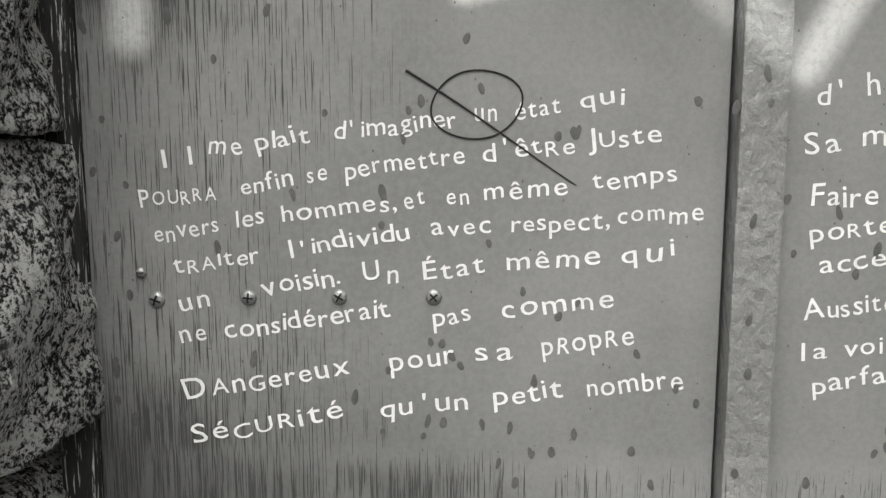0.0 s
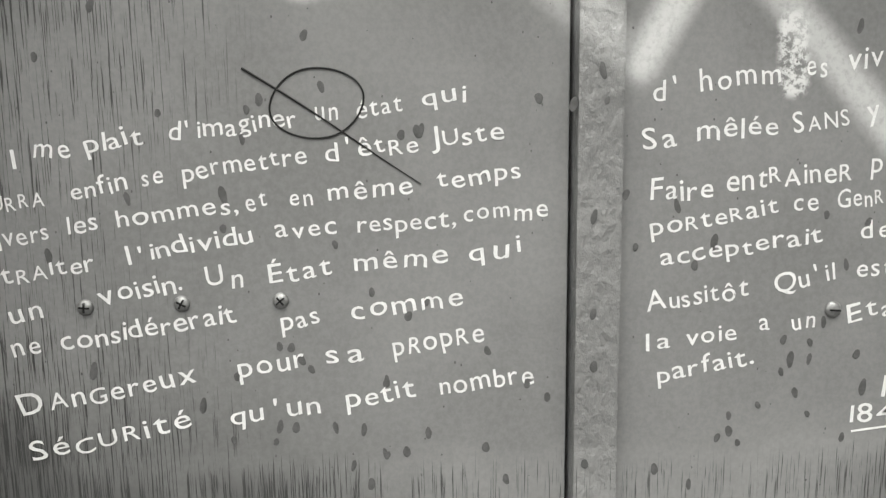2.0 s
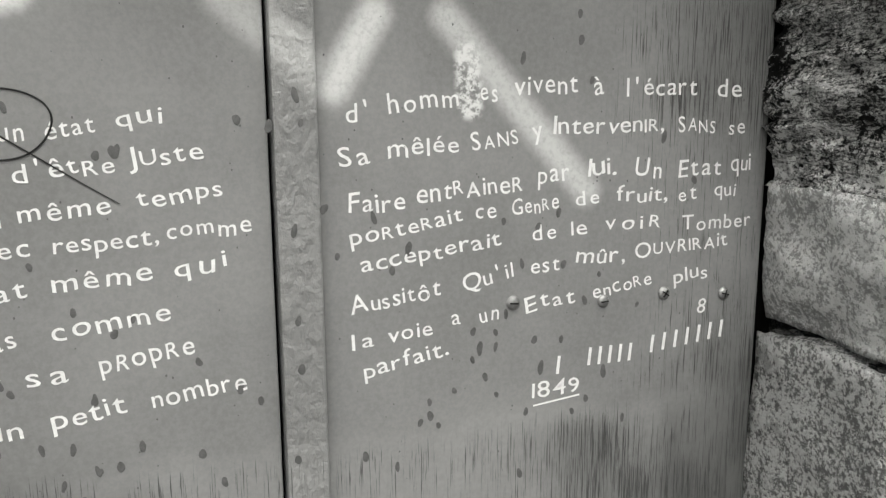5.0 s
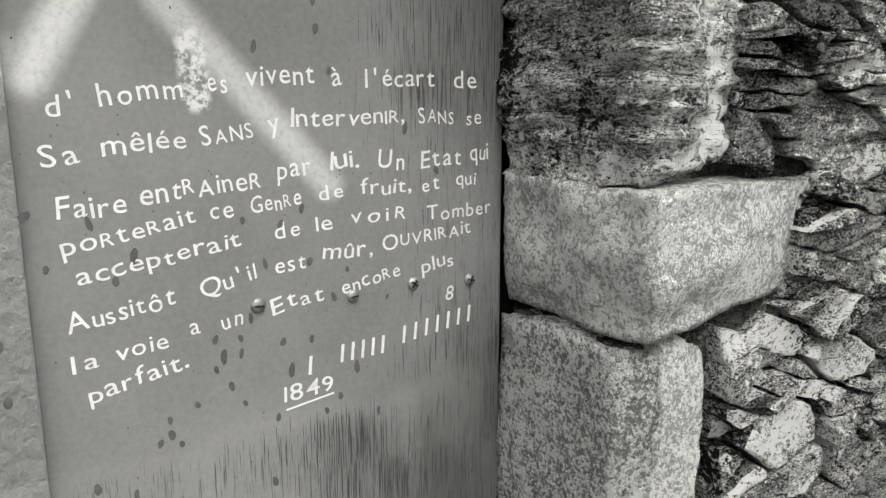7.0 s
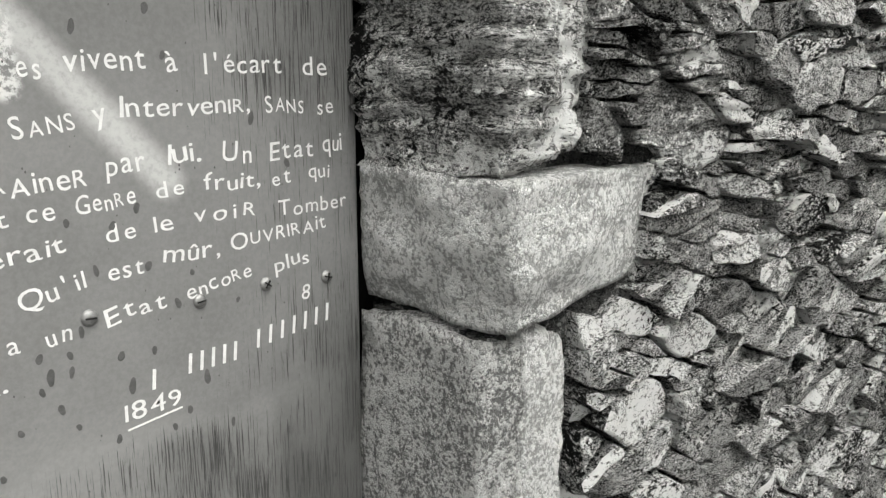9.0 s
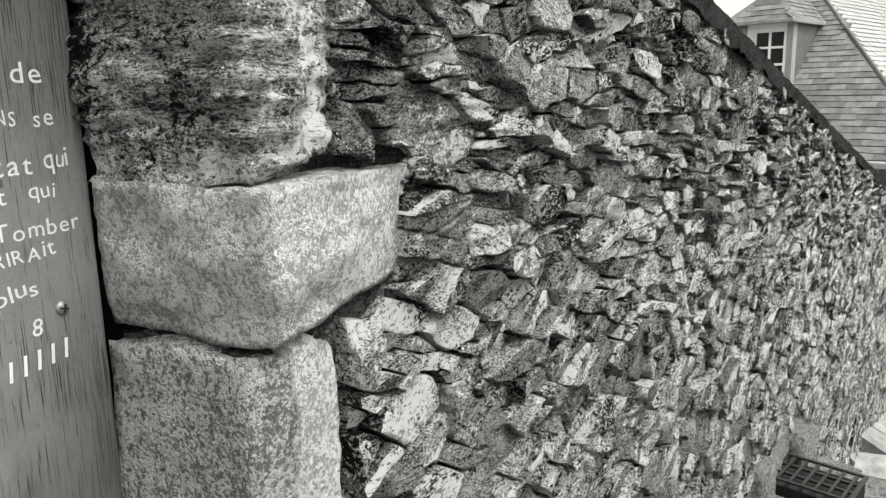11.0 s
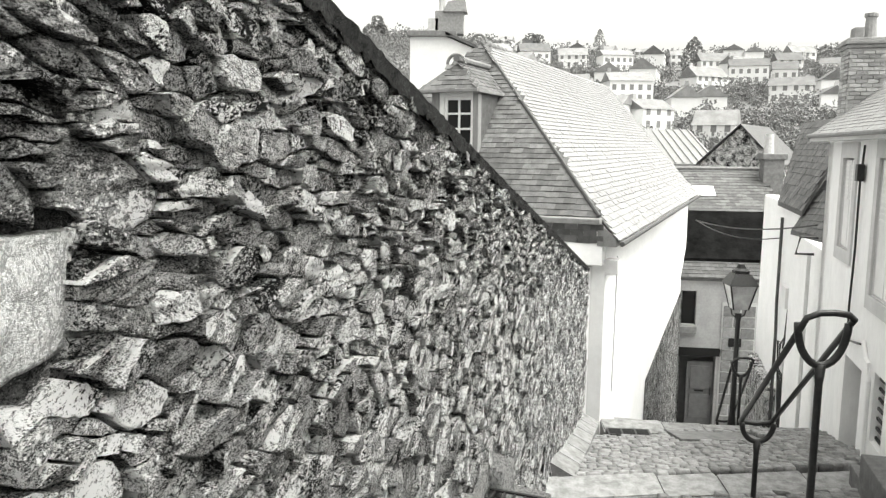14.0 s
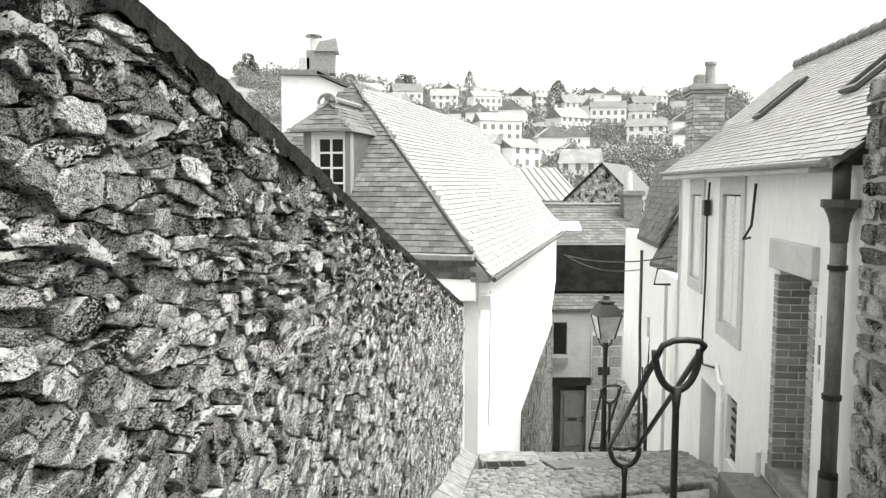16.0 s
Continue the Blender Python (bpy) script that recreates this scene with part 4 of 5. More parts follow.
grate = thing("drain_grate", "rusty black iron drain grate set in the ledge", "grate", STREET @ Matrix.Translation((4.26, 0.68, -0.39)) @ Matrix.Rotation(radians(-6), 4, "Z") @ Matrix.Rotation(radians(-2), 4, "Y"))
part("grate_frame", pierced(-0.15, 0.15, -0.2, 0.2, -0.012, 0.0, [(-0.132, 0.132, -0.182, 0.182)]), IRON, grate).matrix_basis = Matrix.Rotation(radians(-90), 4, "X")
for k in range(6):
    y = -0.182 + (k + 0.5) * 0.0607
    part("grate_bar", box((-0.14, y - 0.007, -0.012), (0.14, y + 0.007, 0.006), 0.003), IRON, grate, "worn rusty bar")
for x in (-0.045, 0.045):
    part("grate_bar", box((x - 0.007, -0.185, -0.012), (x + 0.007, 0.185, 0.004), 0.003), IRON, grate, "worn rusty bar")
# shallow block just under the bars; the pit's shade is its colour
part("pit", box((-0.14, -0.19, -0.2), (0.14, 0.19, -0.03)), NEAR_BLACK, grate, "near-black block for the shade in the pit")

# ---- lower tread: kerbs and cobbles ----
def kerb_line(name, x0, slope, y0, y1, width, z0, dz, sizes, label):
    k = thing(name, label, "kerb", kind="structure")
    y, i = y0, 0
    while y > y1:
        w = sizes[i % len(sizes)]
        x = x0 + slope * (y0 - y)
        x2 = x0 + slope * (y0 - y + w)
        z = z0 + dz * (y0 - y)
        bm = prism([(x, y, z - 0.6), (x2, y - w + 0.008, z - 0.6), (x2 + width, y - w + 0.008, z - 0.6), (x + width, y, z - 0.6)], (0, 0, 0.6))
        bmesh.ops.bevel(bm, geom=bm.edges[:], offset=0.015, segments=2, affect="EDGES")
        part("kerb_stone", bm, KERB, k)
        y -= w
        i += 1


kerb_line("kerb", 6.95, 0.2, -0.52, -3.6, 0.5, -1.62, -0.03, (1.15, 0.62, 0.9, 0.7), "pale granite edging slabs across the lane")
kerb_line("kerb", 10.95, 0.02, -1.65, -4.6, 0.55, -2.47, -0.03, (0.9, 0.6, 0.8, 0.7), "pale granite slabs at the head of the lower steps")
single("road", prism([(6.0, -0.2, -1.6), (6.0, -3.8, -1.6), (12.0, -4.7, -2.95), (12.0, -1.0, -2.95)], (0, 0, -0.4)), JOINT, "sandy bed between the cobbles", "road", kind="structure")
gutter = thing("gutter", "pale stone gutter edging along the wall", "kerb", STREET, kind="structure")
for k in range(6):
    u = 7.55 + k * 0.64
    z = -1.64 - 0.21 * (u - 7.4)
    part("kerb_stone", prism([(u, 0.64, z + 0.03), (u + 0.62, 0.64, z - 0.1), (u + 0.62, 0.90, z + 0.03), (u, 0.90, z + 0.16)], (0, 0, -0.4)), KERB, gutter)
gully = thing("drain_grate", "small dark gully grate by the kerb", "grate", Matrix.Translation((10.75, -1.95, -2.385)))
part("grate_frame", box((-0.13, -0.3, -0.05), (0.13, 0.3, 0.01), 0.004), IRON, gully)
# openings are near-black blocks on the frame, shade put into colour
for k in range(3):
    part("grate_slot", box((-0.09, -0.27 + k * 0.19, -0.02), (0.09, -0.11 + k * 0.19, 0.014)), NEAR_BLACK, gully)
hatch = thing("manhole_cover", "rectangular smooth concrete cover among the cobbles", "cover", Matrix.Translation((10.3, -3.0, -2.215)) @ Matrix.Rotation(0.24, 4, "Y"))
part("cover", box((-0.45, -0.55, -0.05), (0.4, 0.55, -0.0), 0.01), COVER, hatch)

rng = random.Random(12)
cob_protos = [arrays(stone_proto(200 + i, 2, 0.12, 0.035)) for i in range(10)]
cobbles = thing("cobbles", "weathered grey cobbles laid across the sloping lane", "cobbles", kind="structure")
cob = []
x = 6.3
while x < 11.0:
    y = -0.35 - 0.18 * (x - 6)
    rowd = 0.098
    while y > -3.75 - 0.15 * (x - 6):
        w = rng.uniform(0.08, 0.16)
        kx = 6.95 + 0.2 * (-0.52 - y)
        zc = (-1.62 if x < kx + 0.3 else -1.66 - 0.25 * (x - kx - 0.5)) + rng.uniform(-0.012, 0.012)
        inside = kx - 0.07 < x < kx + 0.57 or (9.85 < x < 10.75 and -3.6 < y < -2.42) or (x > 10.5 and y > -2.35) or x > 10.9 + 0.02 * (-1.65 - y)
        if not inside:
            cob.append((Matrix.Translation((x + rng.uniform(-0.01, 0.01), y - w / 2, zc - 0.03)) @ Matrix.Rotation(rng.gauss(0, 0.05), 4, "Z") @ Matrix.Diagonal((rowd * 0.98, w * 0.96, 0.12, 1)), rng.randrange(10)))
        y -= w
    x += rowd
cob.sort(key=lambda p: p[0].translation.x + 0.2 * abs(p[0].translation.y + 2))
lay("cobble", cob, cob_protos, COBBLE, cobbles, 260, "cobble_stones", "grey cobbles further down the lane")


# ---- houses ----
def slates(name, parent, base, along, up, inside, w, h, material, label, lift=0.012, seed=3, limit=0):
    """Rows of overlapping slates on a slope: base corner, way along the eave and way up the slope, both in metres."""
    rng = random.Random(seed)
    base, along, up = Vector(base), Vector(along), Vector(up)
    a, b = along.normalized(), up.normalized()
    n = a.cross(b).normalized()
    if n.z < 0:
        n = -n
    turn = Matrix((a, b, n)).transposed().to_4x4()
    pieces = []
    rows, cols = int(up.length / h) + 1, int(along.length / w) + 2
    for r in range(rows):
        for c in range(-cols // 2, cols + cols // 2):
            u0, s0 = (c + 0.5 * (r % 2)) * w, r * h
            if inside(u0 + w / 2, s0 + h / 2):
                p = base + a * u0 + b * (s0 + rng.uniform(-0.006, 0.006))
                pieces.append((Matrix.Translation(p) @ turn @ Matrix.Diagonal((w * rng.uniform(0.98, 0.998), h, lift * rng.uniform(0.8, 1.5), 1)), 0))
    unit = (np.array([(0, 0, 1), (1, 0, 1), (1, 1.25, 0.1), (0, 1.25, 0.1), (0, 0, 0), (1, 0, 0)], float), [(0, 1, 2, 3), (0, 4, 5, 1), (1, 5, 2), (0, 3, 4)])
    lay("slate", pieces, [unit], material, parent, limit, "slate_rest", label, smooth=False)


def window(parent, lo, hi, face, cols, rows, bar=0.035, glass=GLASS, name="window"):
    """A glazed window in the plane across `face` (0: x, 1: y), with its frame, bars and panes."""
    lo, hi = Vector(lo), Vector(hi)
    o = 1 - face

    def piece(a, b, z0, z1, d0, d1):
        p, q = [0, 0, z0], [0, 0, z1]
        p[o], q[o], p[face], q[face] = a, b, d0, d1
        return box([min(x, y) for x, y in zip(p, q)], [max(x, y) for x, y in zip(p, q)], 0.004)

    a, b, z0, z1, d0, d1 = lo[o], hi[o], lo.z, hi.z, lo[face], hi[face]
    mid = (d0 + d1) / 2
    pane = part(name, piece(a, b, z0, z1, mid - 0.004, mid + 0.004), glass, parent)
    for k in range(cols + 1):
        x = a + (b - a) * k / cols
        t = bar if k in (0, cols) else bar * 0.6
        part("window_bar", piece(x - t, x + t, z0 - bar, z1 + bar, d0, d1), WHITE, pane)
    for k in range(rows + 1):
        z = z0 + (z1 - z0) * k / rows
        t = bar if k in (0, rows) else bar * 0.6
        part("window_bar", piece(a - bar, b + bar, z - t, z + t, d0 + 0.004, d1 - 0.004), WHITE, pane)
    return pane


def ridge_tiles(parent, a, b, r, step, material=TILE):
    a, b = Vector(a), Vector(b)
    n = max(1, int((b - a).length / step))
    way = (b - a).normalized()
    for k in range(n):
        p, q = a.lerp(b, k / n), a.lerp(b, (k + 1) / n)
        part("ridge_tile", tube([p, p.lerp(q, 0.82), p.lerp(q, 0.84), q + way * 0.015], [r, r, r * 1.28, r * 1.28], sides=8), material, parent, "", True)


# white house with hipped slate roof and dormer
H1 = Matrix.Translation((11.74, -1.87, 0)) @ Matrix.Rotation(radians(-19.4), 4, "Z")
house = thing("house", "white limewashed house with steep hipped slate roof and dormer", "house", H1)
body = bmesh.new()
prism([(0.28, 0.25, -9), (12.2, 0.25, -9), (12.2, 7.0, -9), (0.28, 7.0, -9)], (0, 0, 9.25), body)
part("house_wall", body, LIME, house, "blinding white limewashed wall")
part("house_wall", prism([(0.18, 0.9, -9), (0.18, 6.8, -9), (0.4, 6.8, -9), (0.4, 0.9, -9)], (0, 0, 9.1)), LIME, house)
corner = prism([(-0.5, 0.62, -9), (1.6, 0.22, -9), (1.6, 1.5, -9), (-0.5, 1.5, -9)], (0, 0, 8.75))
part("house_wall", corner, LIME, house, "white garden wall stub against the house")
part("rubble_base", prism([(12.19, 0.24, -9), (12.19, 0.24, -2.4), (8.0, 0.24, -2.95), (5.0, 0.24, -3.4), (4.6, 0.24, -9)], (0, -0.03, 0)), SCHIST, house, "bare rubble corner below the limewash")
e0, e1, e2, hipc, apex, ridge_end = Vector((0, 0, 0.2)), Vector((12.35, 0, 0.25)), Vector((0.15, 6.7, 0.53)), Vector((0.15, 0.34, 0.53)), Vector((3.43, 3.52, 3.64)), Vector((16.0, 4.25, 3.68))
roof = bmesh.new()
va = [roof.verts.new(p) for p in (e0, e1, ridge_end, apex, hipc, e2, Vector((12.35, 7.2, 0.3)), Vector((16, 8, 0.3)))]
for idx in ((0, 1, 2, 3, 4), (4, 3, 5), (5, 3, 2, 7), (0, 4, 5, 7, 1)):
    roof.faces.new([va[i] for i in idx])
roof_1 = part("roof", roof, SLATE, house)
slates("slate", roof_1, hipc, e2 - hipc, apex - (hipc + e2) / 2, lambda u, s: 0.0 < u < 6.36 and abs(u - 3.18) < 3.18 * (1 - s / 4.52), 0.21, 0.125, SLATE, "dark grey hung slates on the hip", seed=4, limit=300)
sl_along = e1 - e0
sl_up = Vector((0, 3.52, 3.44))


def on_slope(u, s):
    f = s / 4.92
    return u > 3.4 * f and u < 12.3 + 3.7 * f and 0 < f < 1


# same roofing as the hip, its brighter light painted in
slates("slate", roof_1, e0, sl_along, sl_up, on_slope, 0.2, 0.115, SLATE_LIT, "slates coloured paler than the hip for the light on them", lift=0.016, seed=5, limit=300)
ridge_tiles(roof_1, apex, ridge_end, 0.09, 0.32)
part("hip_flashing", tube([hipc + Vector((0, 0, 0.02)), apex], 0.032, sides=6), PIPE, roof_1)
part("eave_board", box((-0.03, 0.3, 0.43), (0.2, 6.8, 0.52), 0.02), LEAD, house, "moulded lead eave")
part("wall_head", box((0.06, 0.26, -0.2), (0.3, 6.7, 0.38), 0.01), LIME, house)
part("kick", prism([(0.05, 0.05, 0.1), (0.05, 0.34, 0.1), (0.05, 0.34, 0.47), (0.05, 0.05, 0.22)], (0.3, 0, 0)), LEAD, house)
slates("slate", house, (0.04, 0.25, 0.14), (0, 6, 0), (0.0, 0, 0.28), lambda u, s: 0 < u < 6 and 0 < s < 0.27, 0.2, 0.09, SLATE, "slate-hung strip below the eave", seed=6)
part("gutter_pipe", tube([(-0.03, -0.05, 0.16), (12.4, -0.05, 0.2)], 0.04, sides=8), PIPE, house, "dark zinc gutter")
part("hopper", prism([(0.18, 0.05, -0.12), (0.5, 0.05, -0.12), (0.42, 0.05, -0.36), (0.26, 0.05, -0.36)], (0, 0.2, 0)), WHITE, house, "white rainwater hopper")
part("ridge_finial", tube([apex + Vector((-0.25, 0.16 * math.cos(a), 0.16 * math.sin(a))) for a in np.linspace(0, math.pi, 10)] , 0.03, sides=6), LEAD, roof_1)
# openings low on the white front
for x, z0, z1, w in ((9.8, -2.6, -1.8, 0.35), (10.6, -0.9, -0.35, 0.3)):
    part("reveal", box((x, 0.235, z0), (x + w, 0.262, z1)), LIME, house, "shallow limewashed recess")
part("wall_crack", tube([(1.15, 0.245, -2.5), (1.2, 0.245, -1.4), (1.23, 0.245, -0.2)], 0.012, sides=5), RENDER_GREY, house)
sky1 = part("roof_window", box((8.0, 1.5, 1.63), (8.9, 2.2, 1.72), 0.01), LEAD, house)
sky1.matrix_basis = Matrix.Translation((8, 1.6, 1.76)) @ Matrix.Rotation(radians(44.3), 4, "X") @ Matrix.Translation((-8, -1.6, -1.72))

# the dormer on the hip
dormer = part("dormer", pierced(2.75, 3.5, 0.9, 2.6, 0, 0.12, [(2.8, 3.36, 1.3, 2.45)]), WHITE, house, "slate-hung dormer with a small-paned white window")
dormer.matrix_basis = Matrix.Translation((1.22, 0, 0)) @ Matrix.Rotation(radians(90), 4, "Z")
window(house, (1.13, 2.83, 1.36), (1.2, 3.33, 2.42), 0, 2, 4, 0.03, GLASS, "dormer_window")
for y in (2.72, 3.5):
    part("dormer_cheek", prism([(1.22, y, 0.9), (3.0, y, 2.62), (1.22, y, 2.62)], (0, 0.03, 0)), SLATE, house, "dark slate-hung cheek")
part("dormer_post", box((1.08, 2.70, 1.0), (1.24, 2.80, 2.60), 0.008), TIMBER, house)
part("dormer_post", box((1.08, 3.44, 1.0), (1.24, 3.58, 2.62), 0.008), TIMBER, house)
dr = bmesh.new()
pk, pf = Vector((1.35, 3.19, 3.06)), Vector((3.2, 3.19, 3.06))
c = [Vector((0.9, 2.66, 2.56)), Vector((0.9, 3.72, 2.56)), Vector((2.5, 2.66, 2.56)), Vector((2.5, 3.72, 2.56))]
v = [dr.verts.new(p) for p in (*c, pk, pf)]
for idx in ((0, 1, 4), (0, 4, 5, 2), (1, 3, 5, 4), (0, 2, 3, 1)):
    dr.faces.new([v[i] for i in idx])
droof = part("dormer_roof", dr, SLATE, house)
slates("slate", droof, c[0], c[1] - c[0], pk - (c[0] + c[1]) / 2, lambda u, s: abs(u - 0.53) < 0.53 * (1 - s / 0.67), 0.2, 0.11, SLATE, "slates of the dormer front", seed=8)
slates("slate", droof, c[0], c[2] - c[0], Vector((0, 0.53, 0.5)), lambda u, s: u > 0.45 * s / 0.73 and u < 1.6 + s and s < 0.72, 0.2, 0.11, SLATE, "slates of the dormer side", seed=9)
part("dormer_eave", box((0.88, 2.64, 2.51), (1.0, 3.74, 2.57), 0.01), LEAD, droof)
part("dormer_eave", box((0.9, 2.64, 2.51), (2.5, 2.69, 2.57), 0.01), LEAD, droof)
part("finial", tube([pk + Vector((-0.1, 0.17 * math.cos(a), -0.04 + 0.17 * math.sin(a))) for a in np.linspace(0, math.pi, 10)], 0.03, sides=6), LEAD, droof)
part("ridge_roll", tube([pk + Vector((-0.12, 0, 0.06)), pf + Vector((0, 0, 0.06))], 0.06, sides=8), TILE, droof)

# pale house on the other side of the lane
HOLES = [(6.78, 7.56, -1.05, 0.83), (8.86, 9.62, -0.02, 1.5), (10.72, 11.3, 0.33, 1.48), (9.72, 10.5, -2.9, -0.92), (8.8, 9.2, -1.55, -0.78)]
house_2 = thing("house", "pale rendered house with tall shuttered windows and slate roof", "house", STREET)
part("house_wall", pierced(5.7, 12.3, -9, 1.74, -2.75, -2.36, HOLES), STAINED, house_2, "pale rendered front stained with age")
part("house_wall", prism([(12.3, -2.36, -9), (12.3, -6.0, -9), (12.3, -6.0, 1.75), (12.3, -4.0, 3.3), (12.3, -2.36, 1.75)], (-0.3, 0, 0)), LIME, house_2)
part("house_core", box((6.3, -6.0, -9), (12.0, -3.4, 1.7)), RENDER_GREY, house_2)
r2 = bmesh.new()
ea, eb, ra, rb = Vector((5.9, -2.14, 1.8)), Vector((12.45, -2.14, 1.8)), Vector((5.0, -4.0, 3.38)), Vector((12.2, -4.0, 3.38))
prism([ea, eb, rb, ra], (0, 0, -0.08), r2)
prism([ra, rb, Vector((12.4, -6, 1.7)), Vector((5.0, -6, 1.7))], (0, 0, -0.08), r2)
# pale copy of the slate here too, sky light in its colour
roof_2 = part("roof", r2, SLATE_LIT, house_2)
slates("slate", roof_2, ea, eb - ea, Vector((0, -1.86, 1.58)), lambda u, s: -0.2 < u < 6.5 - 0.08 * s and 0 < s < 2.4, 0.16, 0.068, SLATE_LIT, "slates with the sky light put into their pale colour", lift=0.006, seed=12, limit=200)
ridge_tiles(roof_2, ra, rb, 0.075, 0.3)
for u, s, w in ((10.2, 1.3, 0.3), (7.5, 1.3, 0.36)):
    rw = part("roof_window", pierced(-w / 2, w / 2, -0.36, 0.36, -0.04, 0, [(-w / 2 + 0.05, w / 2 - 0.05, -0.31, 0.31)]), PIPE, house_2, "closed metal roof window")
    pane = part("pane", box((-w / 2 + 0.05, -0.02, -0.31), (w / 2 - 0.05, -0.012, 0.31)), GLASS, rw)
    rw.matrix_basis = Matrix.Translation((u, -2.14 - 0.762 * s, 1.82 + 0.648 * s)) @ Matrix.Rotation(radians(-40.4 - 90), 4, "X")
vent = part("roof_vent", tube([(7.9, -3.6, 3.02), (7.9, -3.6, 3.2)], 0.06, sides=8), LEAD, house_2)
part("gutter_pipe", tube([(5.95, -2.1, 1.76), (12.45, -2.1, 1.78)], 0.03, sides=8), LEAD, house_2, "dark metal gutter")
part("soffit", box((6.3, -2.36, 1.70), (12.4, -2.12, 1.74)), RENDER, house_2)
# shuttered windows
for u0, u1, z0, z1 in HOLES[1:3]:
    part("window_glass", box((u0, -2.62, z0), (u1, -2.6, z1)), GLASS, house_2)
    surround = part("window_surround", pierced(u0 - 0.14, u1 + 0.14, z0 - 0.16, z1 + 0.2, -2.37, -2.335, [(u0, u1, z0, z1)]), RENDER, house_2, "pale dressed stone surround")
    n = 2
    for k in range(n):
        a = u0 + (u1 - u0) * k / n
        sh = part("shutter", box((a + 0.01, -2.42, z0 + 0.02), (a + (u1 - u0) / n - 0.01, -2.38, z1 - 0.02), 0.006), WHITE, house_2, "white louvred shutter")
        for q in range(9):
            zz = z0 + (z1 - z0) * (0.55 + 0.045 * q)
            part("louvre", box((a + 0.05, -2.375, zz), (a + (u1 - u0) / n - 0.05, -2.365, zz + 0.022)), LIME, sh)
# bricked-up doorway
u0, u1, z0, z1 = HOLES[0]
part("brick_infill", box((u0, -2.72, z0), (u1, -2.665, z1)), PALE_MORTAR, house_2)
brick_box = arrays(box((-0.5, -0.5, -0.5), (0.5, 0.5, 0.5), 0.04))
bricks, jambs, zz, r = [], [], z0 + 0.02, 0
while zz < z1 - 0.05:
    if r % 2:
        cuts = [(u0 + 0.01, u1 - 0.01)]
    else:
        cuts = [(u0 + 0.01, (u0 + u1) / 2 - 0.006), ((u0 + u1) / 2 + 0.006, u1 - 0.01)]
    for a, b in cuts:
        bricks.append((Matrix.Translation(((a + b) / 2, -2.655, zz + 0.031)) @ Matrix.Diagonal((b - a, 0.03, 0.058, 1)), 0))
    jambs.append((Matrix.Translation((u0 - 0.055, -2.43, zz + 0.031)) @ Matrix.Diagonal((0.125, 0.17, 0.058, 1)), 0))
    for a, b in ((-2.345, -2.455), (-2.465, -2.665)) if r % 2 else ((-2.345, -2.555), (-2.565, -2.665)):
        jambs.append((Matrix.Translation((u1 + 0.055, (a + b) / 2, zz + 0.031)) @ Matrix.Diagonal((0.125, a - b, 0.058, 1)), 0))
    zz += 0.07
    r += 1
lay("brick", bricks, [brick_box], BRICK, house_2, 150, "bricks", "dark bricks", smooth=False)
# jambs get the paler brick, the light on their face put into colour
lay("brick", jambs, [brick_box], CHIMNEY, house_2, 150, "bricks", "door jamb bricks coloured paler for the lit face", smooth=False)
part("lintel", box((u0 - 0.14, -2.42, z1 + 0.01), (u1 + 0.16, -2.3, z1 + 0.28), 0.012), RENDER, house_2, "plain stone lintel")
part("door_sill", box((u0 - 0.1, -2.7, z0 - 0.12), (u1 + 0.1, -2.32, z0 + 0.02), 0.01), KERB, house_2)
part("door_knob", tube([(u0 + 0.06, -2.64, 0.2), (u0 + 0.06, -2.6, 0.2)], 0.02, sides=8), IRON, house_2)
# cellar door and grille
part("cellar_door", box((9.72, -2.7, -2.9), (10.5, -2.66, -0.92)), RENDER_GREY, house_2, "recessed plain grey door")
part("grille_back", box((8.8, -2.68, -1.55), (9.2, -2.66, -0.78)), GLASS, house_2)
for k in range(7):
    part("grille_bar", box((8.8, -2.43, -1.52 + k * 0.11), (9.2, -2.41, -1.49 + k * 0.11)), BRICK, house_2)
part("conduit", tube([(9.62, -2.33, -0.55), (9.45, -2.32, -0.7), (9.3, -2.32, -0.72), (9.25, -2.32, -0.9), (9.24, -2.32, -2.2)], 0.025, sides=8), LIME, house_2, "white painted pipe")
part("conduit", tube([(7.75, -2.33, -0.95), (7.8, -2.3, -0.98), (7.82, -2.3, -1.5)], 0.03, sides=8), LIME, house_2, "short white vent pipe")
part("cable", tube([(10.25, -2.33, 1.64), (10.3, -2.32, 1.2), (10.28, -2.32, 0.4), (10.34, -2.32, -0.3), (10.3, -2.32, -0.7), (9.7, -2.32, -0.6)], 0.014, sides=6), IRON, house_2, "black cable run down the front")
part("cable_box", box((10.2, -2.34, 1.22), (10.32, -2.26, 1.42), 0.01), IRON, house_2)
part("hook", tube([(8.3, -2.33, 1.62), (8.3, -2.3, 1.2), (8.36, -2.24, 1.05), (8.2, -2.26, 1.08)], 0.014, sides=6), IRON, house_2)
# chimney
chim = part("chimney", box((12.0, -2.9, 1.5), (12.45, -2.47, 2.95)), PALE_MORTAR, house_2, "tall brick chimney stack")
cb, zz, r = [], 1.55, 0
